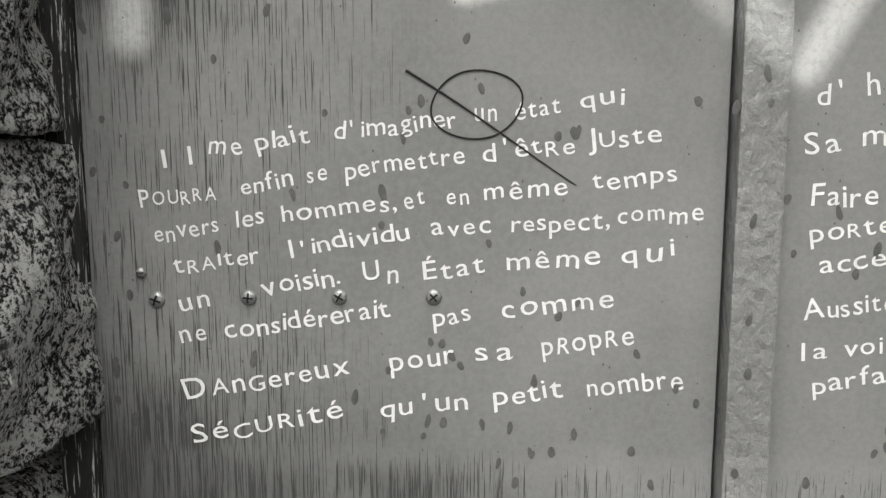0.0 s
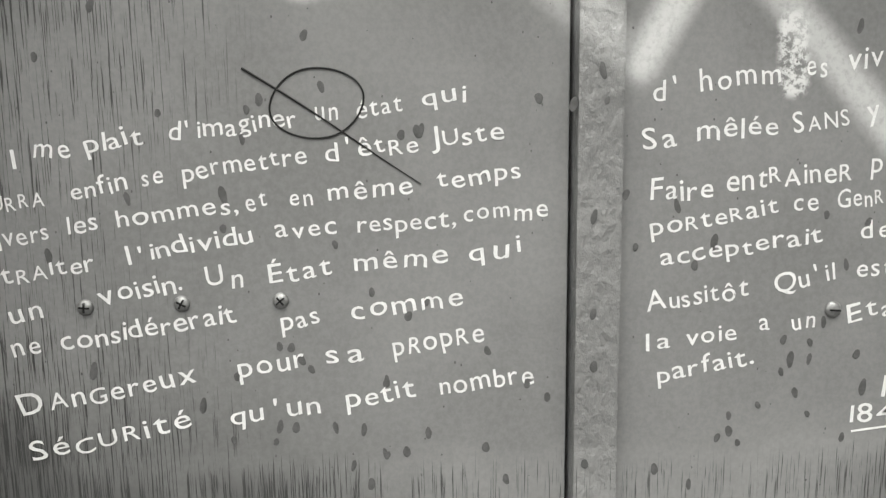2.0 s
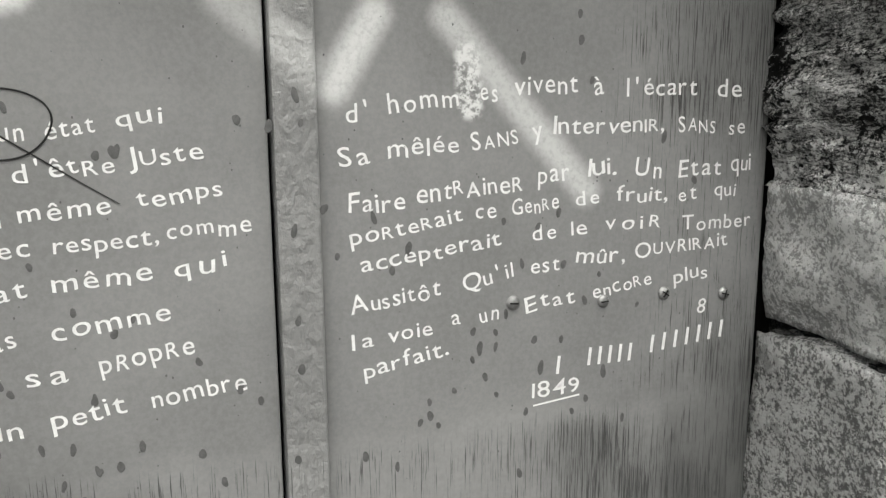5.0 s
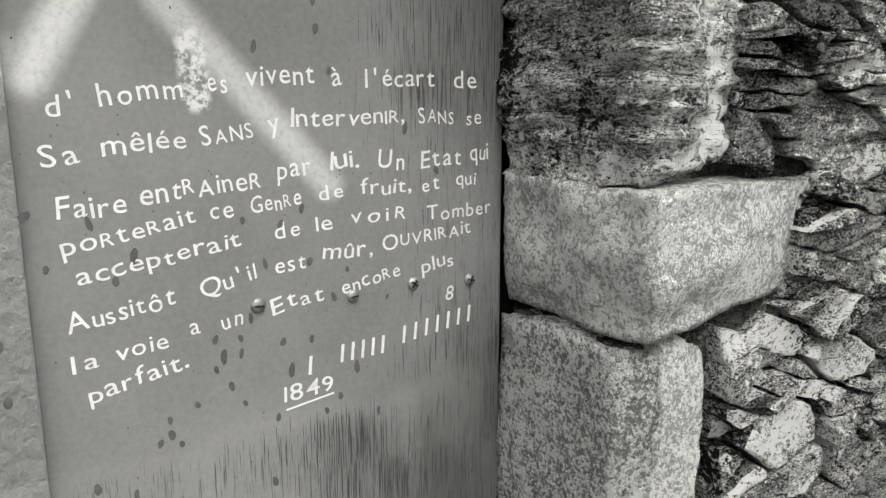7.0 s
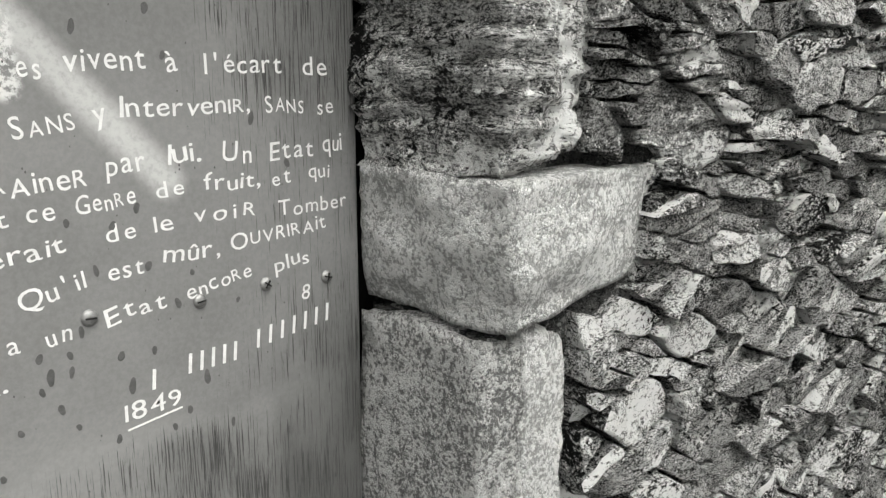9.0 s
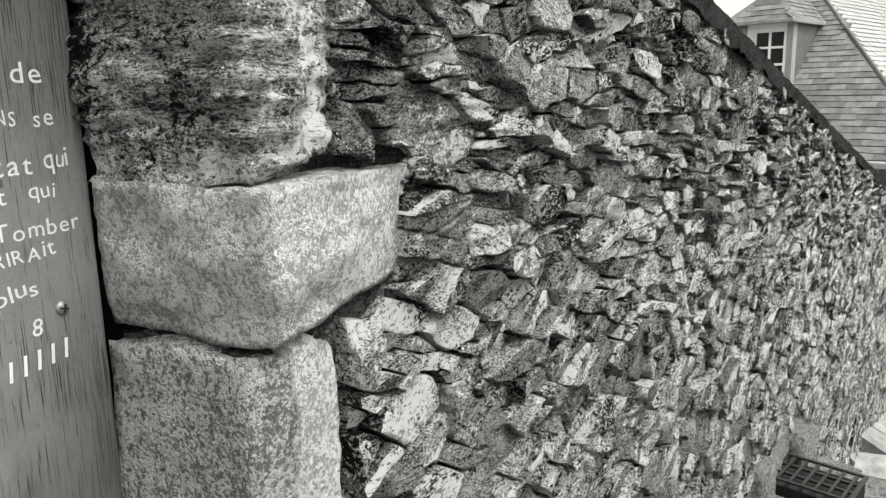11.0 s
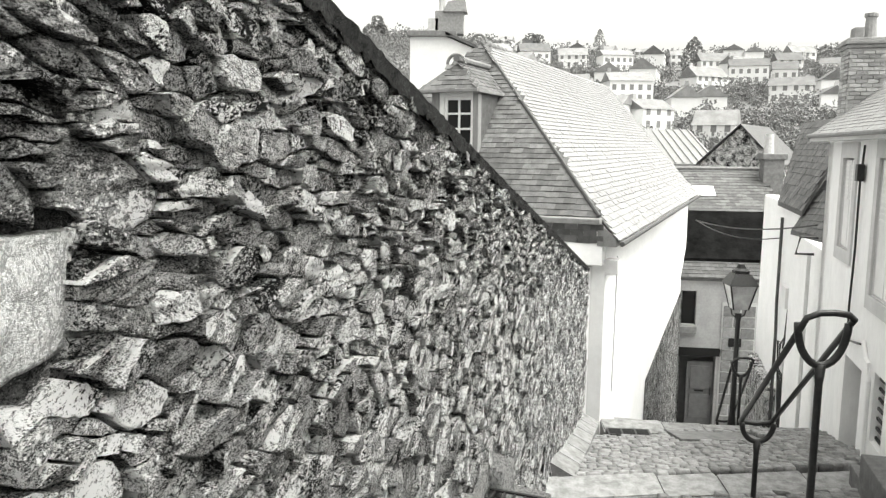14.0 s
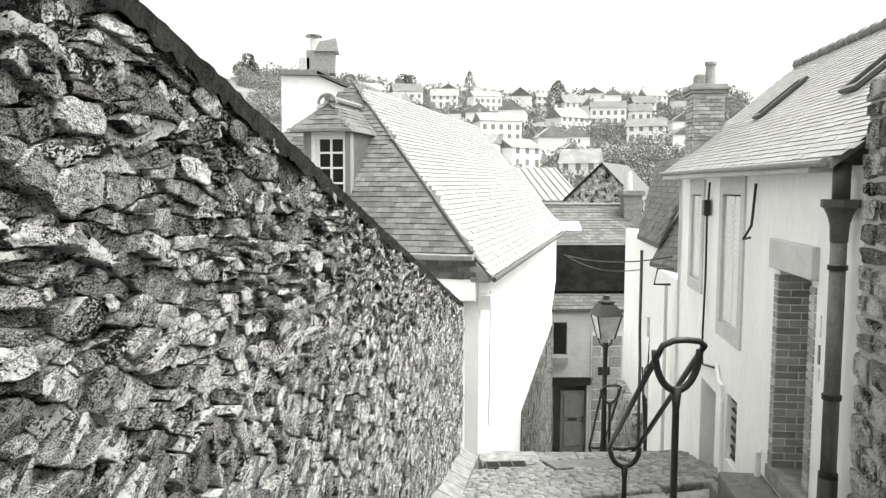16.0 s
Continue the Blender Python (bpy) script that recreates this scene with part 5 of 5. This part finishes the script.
while zz < 2.92:
    for k in range(4):
        w = 0.142
        y0, y1 = max(-2.91, -2.91 + (k - 0.5 * (r % 2)) * w), min(-2.46, -2.91 + (k + 1 - 0.5 * (r % 2)) * w)
        if y1 - y0 > 0.03:
            cb.append((Matrix.Translation((11.995, (y0 + y1) / 2, zz + 0.024)) @ Matrix.Diagonal((0.03, y1 - y0 - 0.008, 0.046, 1)), 0))
    for k in range(2):
        cb.append((Matrix.Translation((12.12 + k * 0.23, -2.465, zz + 0.024)) @ Matrix.Diagonal((0.21, 0.03, 0.046, 1)), 0))
    zz += 0.055
    r += 1
lay("brick", cb, [brick_box], CHIMNEY, chim, 200, "bricks", "chimney bricks", smooth=False)
for k, (grow, z0, z1) in enumerate(((0.02, 2.9, 2.95), (0.045, 2.95, 3.0), (0.07, 3.0, 3.05), (0.03, 3.05, 3.09))):
    part("chimney_cap", box((12.0 - grow, -2.91 - grow, z0), (12.45 + grow, -2.46 + grow, z1), 0.012), CHIMNEY, chim)
part("chimney_pot", box((12.05, -2.64, 3.09), (12.3, -2.51, 3.24), 0.02), CHIMNEY, chim)
part("chimney_pot", tube([(12.25, -2.75, 3.09), (12.25, -2.75, 3.38), (12.25, -2.75, 3.4), (12.25, -2.75, 3.44)], [0.085, 0.07, 0.09, 0.09], sides=12), CHIMNEY, chim)
# steps by the door
landing = thing("doorstep", "grey stone doorstep blocks against the pale house", "step", STREET)
part("block", box((6.9, -2.36, -3), (7.9, -1.95, -1.22), 0.02), COVER, landing)
part("block", box((7.9, -2.36, -3), (8.35, -1.98, -1.5), 0.02), COVER, landing)
trough = thing("planter_trough", "dark empty trough at the foot of the pale house", "trough", STREET)
part("trough", box((8.5, -2.34, -2.3), (9.3, -2.05, -1.92), 0.015), LEAD, trough)
part("soil", box((8.54, -2.31, -1.98), (9.26, -2.08, -1.916)), NEAR_BLACK, trough)
# downpipe with hopper
pipe = thing("drainpipe", "dark cast-iron drainpipe with square hopper head", "drainpipe", STREET)
part("hopper", tube([(5.98, -2.24, 1.2), (5.98, -2.24, 1.32), (5.98, -2.24, 1.39), (5.98, -2.24, 1.44), (5.98, -2.24, 1.445), (5.98, -2.24, 1.5)], [0.06, 0.065, 0.085, 0.11, 0.13, 0.13], sides=16), PIPE, pipe)
part("pipe", tube([(5.98, -2.24, 1.76), (5.98, -2.24, 1.5)], 0.06, sides=12), PIPE, pipe, "", True)
part("pipe", tube([(5.98, -2.24, 1.3), (5.98, -2.24, -0.55)], 0.055, sides=14), GREY_PIPE, pipe, "", True)
part("pipe", tube([(5.98, -2.24, -0.5), (5.98, -2.24, -2.2)], 0.068, sides=14), IRON, pipe, "", True)
for z in (1.0, 0.06, -0.52):
    part("collar", tube([(5.98, -2.24, z), (5.98, -2.24, z + 0.035)], 0.068, sides=14), IRON, pipe)
for z0, z1, m in ((0.5, 0.66, WHITE), (0.3, 0.44, LEAD), (0.17, 0.27, WHITE)):
    part("sticker", box((6.03, -2.17, z0), (6.06, -2.16, z1)), m, pipe)

# rubble house end nearest the camera on that side
gable = thing("house", "dark rubble house corner with pale mortar joints", "house", STREET)
part("house_wall", prism([(1.0, -2.3, -2), (5.72, -2.3, -2), (5.72, -2.3, 2.2), (5.3, -2.3, 2.42), (1.0, -2.3, 2.9)], (0, -2.5, 0)), PALE_MORTAR, gable)
rng = random.Random(77)
gs, z = [], -1.9
while z < 2.3:
    h = rng.uniform(0.1, 0.22)
    u = 5.76 + rng.uniform(-0.03, 0.0)
    while u > 3.8:
        w = rng.uniform(0.15, 0.42)
        gs.append((Matrix.Translation((u - w / 2, -2.292, z + h / 2)) @ Matrix.Rotation(rng.gauss(0, 0.04), 4, "Y") @ Matrix.Diagonal((w - 0.045, 0.045, h - 0.035, 1)), rng.randrange(len(protos))))
        u -= w
    z += h
lay("stone", gs, protos, SCHIST, gable, 120, "rubble_fill", "rubble stones of the house corner", smooth=False)

# low house and garden wall beyond
house_3 = thing("house", "low pale house with a steep slate pent roof", "house", STREET)
part("house_wall", box((12.32, -4.5, -9), (15.2, -2.44, 0.1)), LIME, house_3)
part("roof", prism([(12.32, -2.4, 0.3), (15.2, -2.4, 0.12), (15.2, -2.9, 1.05), (12.32, -2.9, 1.2)], (0, 0, -0.06)), SLATE, house_3, "steep dark slate slope")
slates("slate", house_3, (12.35, -2.4, 0.31), (2.8, 0, -0.175), (0, -0.5, 0.9), lambda u, s: 0 < u < 2.75 and s < 0.98, 0.2, 0.12, SLATE, "grey slates", seed=31)
part("drain", tube([(13.0, -2.33, 0.0), (13.0, -2.33, -2.8)], 0.03, sides=6), RENDER, house_3)
part("bracket", tube([(12.5, -2.34, 0.3), (12.5, -2.1, 0.3), (12.5, -2.05, 0.05), (12.5, -2.3, 0.05)], 0.02, sides=6), IRON, house_3)
house_4 = thing("house", "narrow white house behind the street lamp", "house", STREET)
part("house_wall", box((14.8, -6.0, -9), (20.5, -2.62, 0.48)), LIME, house_4)
part("roof", prism([(14.8, -2.5, 0.5), (17.6, -2.5, 0.5), (20.2, -3.3, 2.2), (14.8, -3.3, 2.2)], (0, 0, -0.08)), SLATE, house_4)
slates("slate", house_4, (14.8, -2.5, 0.52), (5.8, 0, 0), (0, -0.8, 1.7), lambda u, s: 0 < u < 2.7 + 1.4 * s and s < 1.85, 0.25, 0.13, SLATE, "grey slates", seed=32)
part("drainpipe", tube([(17.2, -2.55, 0.2), (17.2, -2.55, -1.6), (17.0, -2.54, -2.2), (17.0, -2.54, -5.6)], 0.032, sides=8), PIPE, house_4, "dark drainpipe")
part("rubble_base", box((17.0, -2.62, -9), (20.0, -2.4, -3.4), 0.03), SCHIST, house_4, "rubble plinth")
for k in range(4):
    part("cable", tube([(15.2 + 0.1 * k, -2.55, -0.2), (15.25 + 0.15 * k, -2.5, -1.5 - 0.2 * k), (15.5 + 0.3 * k, -2.5, -2.2), (15.5, -2.5, -5)], 0.018, sides=5), IRON, house_4)
part("meter_box", box((15.6, -2.6, -1.4), (16.0, -2.45, -1.0), 0.01), WHITE, house_4)
part("meter_box", box((15.4, -2.6, -2.6), (15.75, -2.45, -2.2), 0.01), RENDER, house_4)

# house closing the foot of the lane
house_5 = thing("house", "grey rendered house with dark slate roofs closing the lane", "house", Matrix.Translation((22.5, -5.2, 0)) @ Matrix.Rotation(radians(-4), 4, "Z"))
part("house_wall", pierced(-3.4, 0.6, -9, -2.1, 0, 0.3, [(-1.28, -0.22, -6.6, -4.4), (-0.65, -0.15, -3.5, -2.5)]), RENDER_GREY, house_5).matrix_basis = Matrix.Rotation(radians(90), 4, "Z") @ Matrix.Rotation(0, 4, "Z") @ Matrix.Translation((0, -0.3, 0))
part("house_core", box((0.4, -3.4, -9), (6, 0.6, -2.1)), DARK_DOOR, house_5)
door5 = part("door", box((0.12, -1.26, -6.55), (0.18, -0.5, -4.62), 0.01), DARK_DOOR, house_5, "grey panelled wooden door")
for z0, z1 in ((-6.35, -5.6), (-5.45, -4.75)):
    part("panel", box((0.095, -1.16, z0), (0.13, -0.6, z1), 0.015), DARK_DOOR, door5)
part("letter_slot", box((0.09, -1.0, -5.53), (0.12, -0.75, -5.49)), NEAR_BLACK, door5)
part("handle", box((0.06, -1.2, -5.62), (0.12, -1.17, -5.4)), IRON, door5)
part("lintel_beam", box((-0.03, -1.5, -4.42), (0.3, 0.0, -4.18), 0.01), NEAR_BLACK, house_5, "black timber lintel")
part("window", box((0.15, -0.65, -3.5), (0.17, -0.15, -2.5)), GLASS, house_5)
part("window_box", box((-0.12, -0.68, -3.75), (0.02, -0.1, -3.55), 0.01), LEAD, house_5)
part("quoin_bed", box((-0.03, -2.34, -6.6), (0.08, -1.38, -2.8)), PALE_MORTAR, house_5, "pale pointing between the quoins")
for k in range(11):
    z = -6.5 + k * 0.33
    for a, b in (((-2.3, -1.9), (-1.88, -1.4)), ((-2.3, -1.7), (-1.68, -1.4)))[k % 2]:
        part("quoin", box((-0.05, a, z), (0.1, b - 0.02, z + 0.3), 0.015), DRESSED, house_5)
part("sign", box((-0.07, -1.95, -4.1), (-0.05, -1.6, -3.85)), NEAR_BLACK, house_5, "small dark plaque")
low_roof = part("roof", prism([(-0.15, -3.4, -2.1), (-0.15, 0.6, -2.1), (2.2, 0.6, -0.6), (2.2, -3.4, -0.6)], (0.03, 0, -0.08)), SLATE, house_5, "dark stained lower roof")
slates("slate", low_roof, (-0.15, -3.4, -2.08), (0, 4, 0), (0.95, 0, 0.6), lambda u, s: 0 < u < 4 and s < 1.1, 0.25, 0.16, SLATE, "dark slates", seed=41)
part("dark_wall", prism([(0.45, -3.4, -1.7), (0.45, 0.6, -1.7), (2.4, 0.6, -0.45), (2.4, -3.4, -0.45)], (0, 0, 0.1)), TAR, house_5, "tarred black roof band")
up_roof = part("roof", prism([(2.3, -3.6, -0.5), (2.3, 0.8, -0.5), (5.2, 0.8, 0.85), (5.2, -3.6, 0.85)], (0, 0, -0.1)), SLATE, house_5)
slates("slate", up_roof, (2.3, -3.6, -0.47), (0, 4.4, 0), (2.9, 0, 1.35), lambda u, s: 0 < u < 4.4 and s < 3.15, 0.3, 0.2, SLATE, "grey slates", seed=42)
part("roof_window", prism([(3.4, -1.73, 0.03), (3.4, -1.05, 0.03), (4.0, -1.05, 0.31), (4.0, -1.73, 0.31)], (-0.02, 0, 0.05)), WHITE, house_5, "white roof window")
stack_5 = part("chimney", box((4.3, -4.05, -0.4), (4.9, -3.4, 1.25), 0.02), DRESSED, house_5, "squat stone chimney on the roof end")
part("chimney_cap", box((4.22, -4.13, 1.25), (4.98, -3.32, 1.45), 0.03), DRESSED, stack_5)
part("chimney_pot", tube([(4.6, -3.6, 1.45), (4.6, -3.6, 2.1)], [0.17, 0.13], sides=10), CHIMNEY, stack_5)
part("ridge_roll", tube([(5.2, -3.6, 0.9), (5.2, 0.8, 0.9)], 0.09, sides=8), TILE, house_5)
house_6 = thing("house", "rubble gable with slate roof behind the lane", "house", Matrix.Translation((29.8, -9.0, 0)) @ Matrix.Rotation(radians(-30), 4, "Z"))
part("house_wall", prism([(0, -1.35, -9), (0, 1.4, -9), (0, 1.4, 1.02), (0, -0.05, 2.42), (0, -1.35, 1.12)], (5, 0, 0)), SCHIST, house_6)
part("roof", prism([(-0.1, 1.5, 0.98), (5, 1.5, 0.98), (5, -0.05, 2.48), (-0.1, -0.05, 2.48)], (0, 0, 0.05)), SLATE, house_6)
part("roof", prism([(-0.1, -1.5, 0.98), (5, -1.5, 0.98), (5, -0.05, 2.48), (-0.1, -0.05, 2.48)], (0, 0, 0.05)), SLATE, house_6)
shed = thing("house", "low hall with a pale ribbed metal roof", "house", Matrix.Translation((36, -7.0, 0)))
part("house_wall", box((0, -3, -9), (8, 2.6, 0.9)), RENDER_GREY, shed)
part("roof", prism([(-0.1, -3.1, 0.9), (-0.1, 2.7, 0.9), (6, 2.7, 2.6), (6, -3.1, 2.6)], (0, 0, -0.1)), LEAD, shed)
for k in range(16):
    y = -3.0 + k * 0.37
    part("rib", prism([(-0.1, y, 0.92), (-0.1, y + 0.06, 0.92), (6, y + 0.06, 2.62), (6, y, 2.62)], (0, 0, 0.04)), LEAD, shed)
# tall white gable with chimney behind the dormer
house_0 = thing("house", "tall white gable end with broad chimney", "house", Matrix.Translation((33.2, 2.5, 0)))
part("house_wall", prism([(0, -4.2, -9), (0, 1.3, -9), (0, 1.3, 6.2), (0, -0.2, 6.2), (0, -1.4, 5.7), (0, -4.2, 3.9)], (6, 0, 0)), LIME, house_0)
part("roof", prism([(-0.2, -4.5, 3.8), (-0.2, -1.4, 5.75), (-0.2, -0.2, 6.25), (6, -0.2, 6.25), (6, -4.5, 3.8)], (0, 0, 0.12)), SLATE, house_0)
part("gable_cap", box((-0.2, -0.7, 6.18), (0.6, 1.35, 6.42), 0.03), DRESSED, house_0)
stack = part("chimney", box((0.0, -0.95, 6.3), (0.8, 0.25, 7.25), 0.02), CHIMNEY, house_0)
part("chimney", box((0.0, 0.1, 6.3), (0.6, 0.55, 6.95), 0.02), CHIMNEY, house_0)
part("chimney_hood", prism([(-0.1, -1.1, 7.2), (-0.1, -0.1, 7.2), (-0.1, -0.3, 7.6), (-0.1, -1.0, 7.75)], (0.9, 0, 0)), CHIMNEY, house_0)
part("cowl", tube([(0.3, -0.05, 7.2), (0.3, -0.05, 7.75)], 0.16, sides=10), WHITE, house_0)
part("cowl", tube([(0.3, -0.05, 7.85), (0.3, -0.05, 7.92)], [0.38, 0.3], sides=12), IRON, house_0)

# ---- street lamp and handrails ----
lamp = thing("street_lamp", "black cast-iron street lamp with tapered glass lantern", "street lamp", Matrix.Translation((15.25, -4.78, 0)))
part("post", tube([(0, 0, -4.6), (0, 0, -4.0), (0, 0, -3.6), (0, 0, -1.75), (0, 0, -1.6)], [0.12, 0.1, 0.055, 0.045, 0.07], sides=12), IRON, lamp, "", True)
for s in (-1, 1):
    part("bracket", tube([(0, 0, -1.72), (0, 0.12 * s, -1.62), (0, 0.15 * s, -1.5)], 0.015, sides=6), IRON, lamp)
lan = bmesh.new()
lo4 = [(-0.14, -0.14), (0.14, -0.14), (0.14, 0.14), (-0.14, 0.14)]
a4 = [lan.verts.new((x, y, -1.5)) for x, y in lo4]
b4 = [lan.verts.new((x * 1.75, y * 1.75, -1.02)) for x, y in lo4]
for k in range(4):
    lan.faces.new((a4[k], a4[(k + 1) % 4], b4[(k + 1) % 4], b4[k]))
lan.faces.new(a4[::-1])
part("lantern_glass", lan, LAMP_GLASS, lamp, "milky lantern glass")
for x, y in lo4:
    part("lantern_bar", tube([(x, y, -1.5), (x * 1.76, y * 1.76, -1.02)], 0.016, sides=6), IRON, lamp)
cap = bmesh.new()
c4 = [cap.verts.new((x * 2.0, y * 2.0, -1.02)) for x, y in lo4]
d4 = [cap.verts.new((x * 1.1, y * 1.1, -0.8)) for x, y in lo4]
for k in range(4):
    cap.faces.new((c4[k], c4[(k + 1) % 4], d4[(k + 1) % 4], d4[k]))
cap.faces.new(c4[::-1])
cap.faces.new(d4)
part("lantern_cap", cap, IRON, lamp)
part("finial", tube([(0, 0, -0.8), (0, 0, -0.74), (0, 0, -0.7), (0, 0, -0.62)], [0.16, 0.17, 0.09, 0.06], sides=10), IRON, lamp)


def handrail(label, top, foot, half_top, half_foot, r, drop_top, drop_foot):
    """Two bars joined at both ends, carried by a forked post at the head and another at the foot."""
    ob = thing("handrail", label, "handrail")
    (tx, ty, tz), (fx, fy, fz) = top, foot
    head = [(tx - 0.05, ty + half_top * c, tz + 0.30 + 0.035 * s) for c, s in ((1, -1.4), (0.8, 0.3), (0.3, 1.2), (-0.3, 1.3), (-0.85, 1.0), (-1.05, 0.2))]
    tail = [(fx + 0.05, fy - half_foot * c, fz + 0.17 - 0.02 * (1 - abs(c))) for c in (1, 0.6, 0, -0.6, -1)]
    part("rail_bar", tube([*head, *tail], r, sides=10, closed=True), IRON, ob, "", True)
    for (x, y, z), half, depth, rise in ((top, half_top, drop_top, 0.27), (foot, half_foot, drop_foot, 0.17)):
        fork = [(x, y + half * math.cos(a), z + rise + rise * 1.0 * min(0, math.sin(a))) for a in np.linspace(0, -math.pi, 15)]
        part("fork", tube(fork, r * 1.15, sides=10), IRON, ob, "", True)
        part("post", tube([(x, y, z - depth), (x, y, z - 0.12), (x, y, z + 0.01)], [r * 1.15, r * 1.1, r * 1.7], sides=12), IRON, ob, "", True)
    return ob


handrail("black bent-iron handrail running down the steps", (5.07, -2.072, 0.25), (7.12, -2.44, -1.05), 0.152, 0.14, 0.021, 1.2, 0.85)
handrail("black bent-iron handrail beside the street lamp", (13.7, -4.40, -2.4), (15.6, -4.75, -4.1), 0.17, 0.15, 0.024, 1.3, 0.9)

# wires across the lane
for a, b, sag in (((16.5, -4.2, 0.1), (12.2, -4.9, 0.45), 0.12), ((22.0, -5.6, -0.4), (17.0, -6.1, -0.3), 0.2)):
    a, b = Vector(a), Vector(b)
    single("cable", tube([a.lerp(b, t) - Vector((0, 0, sag * 4 * t * (1 - t))) for t in np.linspace(0, 1, 9)], 0.012, sides=5), IRON, "thin black overhead wire between the houses", "cable")

# ---- the town on the far hill ----
def far_house(x, y, w, d, h, rise, turn, label):
    z = land(x, y) - 1
    ob = thing("far_house", label, "house", Matrix.Translation((x, y, z)) @ Matrix.Rotation(turn, 4, "Z"), group="houses on the hill")
    part("house_wall", box((-d / 2, -w / 2, -4), (d / 2, w / 2, h)), FAR_WALL, ob)
    part("roof", prism([(-d / 2 - 0.3, -w / 2 - 0.3, h), (d / 2 + 0.3, -w / 2 - 0.3, h), (0, -w / 2 - 0.3, h + rise)], (0, w + 0.6, 0)), FAR_ROOF, ob)
    n = max(2, int(w / 2.3))
    for k in range(n):
        for lev in range(1 if h < 5 else 2):
            y0 = -w / 2 + (k + 0.5) * w / n
            part("window", box((-d / 2 - 0.06, y0 - 0.55, 1.4 + lev * 2.7), (-d / 2 + 0.05, y0 + 0.55, 2.9 + lev * 2.7)), LEAD, ob)
    if w > 8:
        part("chimney", box((-0.4, w / 2 - 1.2, h + rise * 0.5), (0.4, w / 2 - 0.3, h + rise + 1)), CHIMNEY, ob)


rng = random.Random(99)
spots_taken = []
for x, lo_a, hi_a, count in ((345, -0.43, 0.12, 12), (300, -0.43, 0.1, 10), (250, -0.43, 0.06, 9), (205, -0.43, 0.02, 7), (165, -0.34, -0.08, 3)):
    for k in range(count):
        a = lo_a + (hi_a - lo_a) * (k + rng.uniform(0.15, 0.85)) / count
        xx = x + rng.uniform(-24, 24)
        yy = math.tan(a) * xx
        far_house(xx, yy, rng.uniform(6, 13), rng.uniform(7, 9), rng.choice((3.6, 5.4, 5.8, 6.6)), rng.uniform(2.2, 3.6), rng.choice((-0.5, -0.2, 0.1, 0.4, 1.4)) + rng.uniform(-0.15, 0.15), "small white house with grey slate roof on the hill")
        spots_taken.append((xx, yy))


def leaf_clumps(name, trees, label, material):
    """Crowns of many small tilted leaves, joined: far woods and hedges."""
    vs, fs = [], []
    for x, y, z, r, h, n in trees:
        tall = h > 2.5 * r
        lobes = [(rng.uniform(-0.5, 0.5) * r, rng.uniform(-0.5, 0.5) * r, rng.uniform(0.3, 0.75) * h, rng.uniform(0.4, 0.62) * r) for _ in range(7)]
        for _ in range(n):
            a, e, q = rng.uniform(0, 2 * math.pi), rng.uniform(-0.9, 1.0), rng.uniform(0.45, 1.0) ** 0.5
            fade = math.sqrt(max(0.05, 1 - e * e))
            if tall:
                fade *= 1 - 0.45 * e
                c = Vector((x + r * q * fade * math.cos(a), y + r * q * fade * math.sin(a), z + h / 2 + e * h / 2))
            else:
                lx, ly, lz, lr = rng.choice(lobes)
                c = Vector((x + lx + lr * q * fade * math.cos(a), y + ly + lr * q * fade * math.sin(a), z + lz + e * lr))
            s = r * rng.uniform(0.06, 0.12)
            rot = Euler((rng.uniform(0, 3), rng.uniform(0, 3), rng.uniform(0, 3))).to_matrix()
            k = len(vs)
            for p in ((-1, -0.6, 0), (1, -0.5, 0.2), (0.7, 0.8, -0.2), (-0.8, 0.7, 0.3), (0, 0, 0.7)):
                vs.append(tuple(c + rot @ (Vector(p) * s)))
            fs += [(k, k + 1, k + 4), (k + 1, k + 2, k + 4), (k + 2, k + 3, k + 4), (k + 3, k, k + 4)]
    me = bpy.data.meshes.new(name)
    me.from_pydata(vs, [], fs)
    me.materials.append(material)
    return tagged(new(name, me), label, "trees", kind="stuff")


woods = []
for _ in range(2600):
    x = rng.choice((370, 330, 315, 280, 235, 225, 190, 180, 150, 128)) + rng.uniform(-12, 12)
    y = math.tan(rng.uniform(-0.46, 0.17)) * x
    if any(abs(x + 4 - sx) < 9 and abs(y - sy) < 7 for sx, sy in spots_taken) and rng.random() < 0.8:
        continue
    r = rng.uniform(2.0, 4.6) * (1.2 if x > 330 else 0.85)
    woods.append((x, y, land(x, y) - 1, r, r * rng.uniform(1.1, 1.8), 100))
leaf_clumps("far_woods", woods, "leafy trees and hedges between the hill houses", HAZY_LEAF)
for x, a, r, h in ((352, -0.1236, 2.8, 14), (356, -0.044, 4.6, 11), (300, -0.2376, 4.5, 14), (345, 0.16, 6, 12)):
    y = math.tan(a) * x
    base = land(x, y) - 1
    tree = thing("tree", "dark upright tree standing on the hill", "tree", Matrix.Translation((x, y, base)), group="trees on the hill")
    part("trunk", tube([(0, 0, -1), (0.1, 0, h * 0.4), (0, 0.1, h * 0.8)], [0.5, 0.35, 0.1], sides=7), TIMBER, tree)
    crown = leaf_clumps("crown", [(0, 0, h * 0.1, r, h * 0.95, 700)], "", HAZY_LEAF)
    crown.parent = tree
    del crown["kind"], crown["category"]
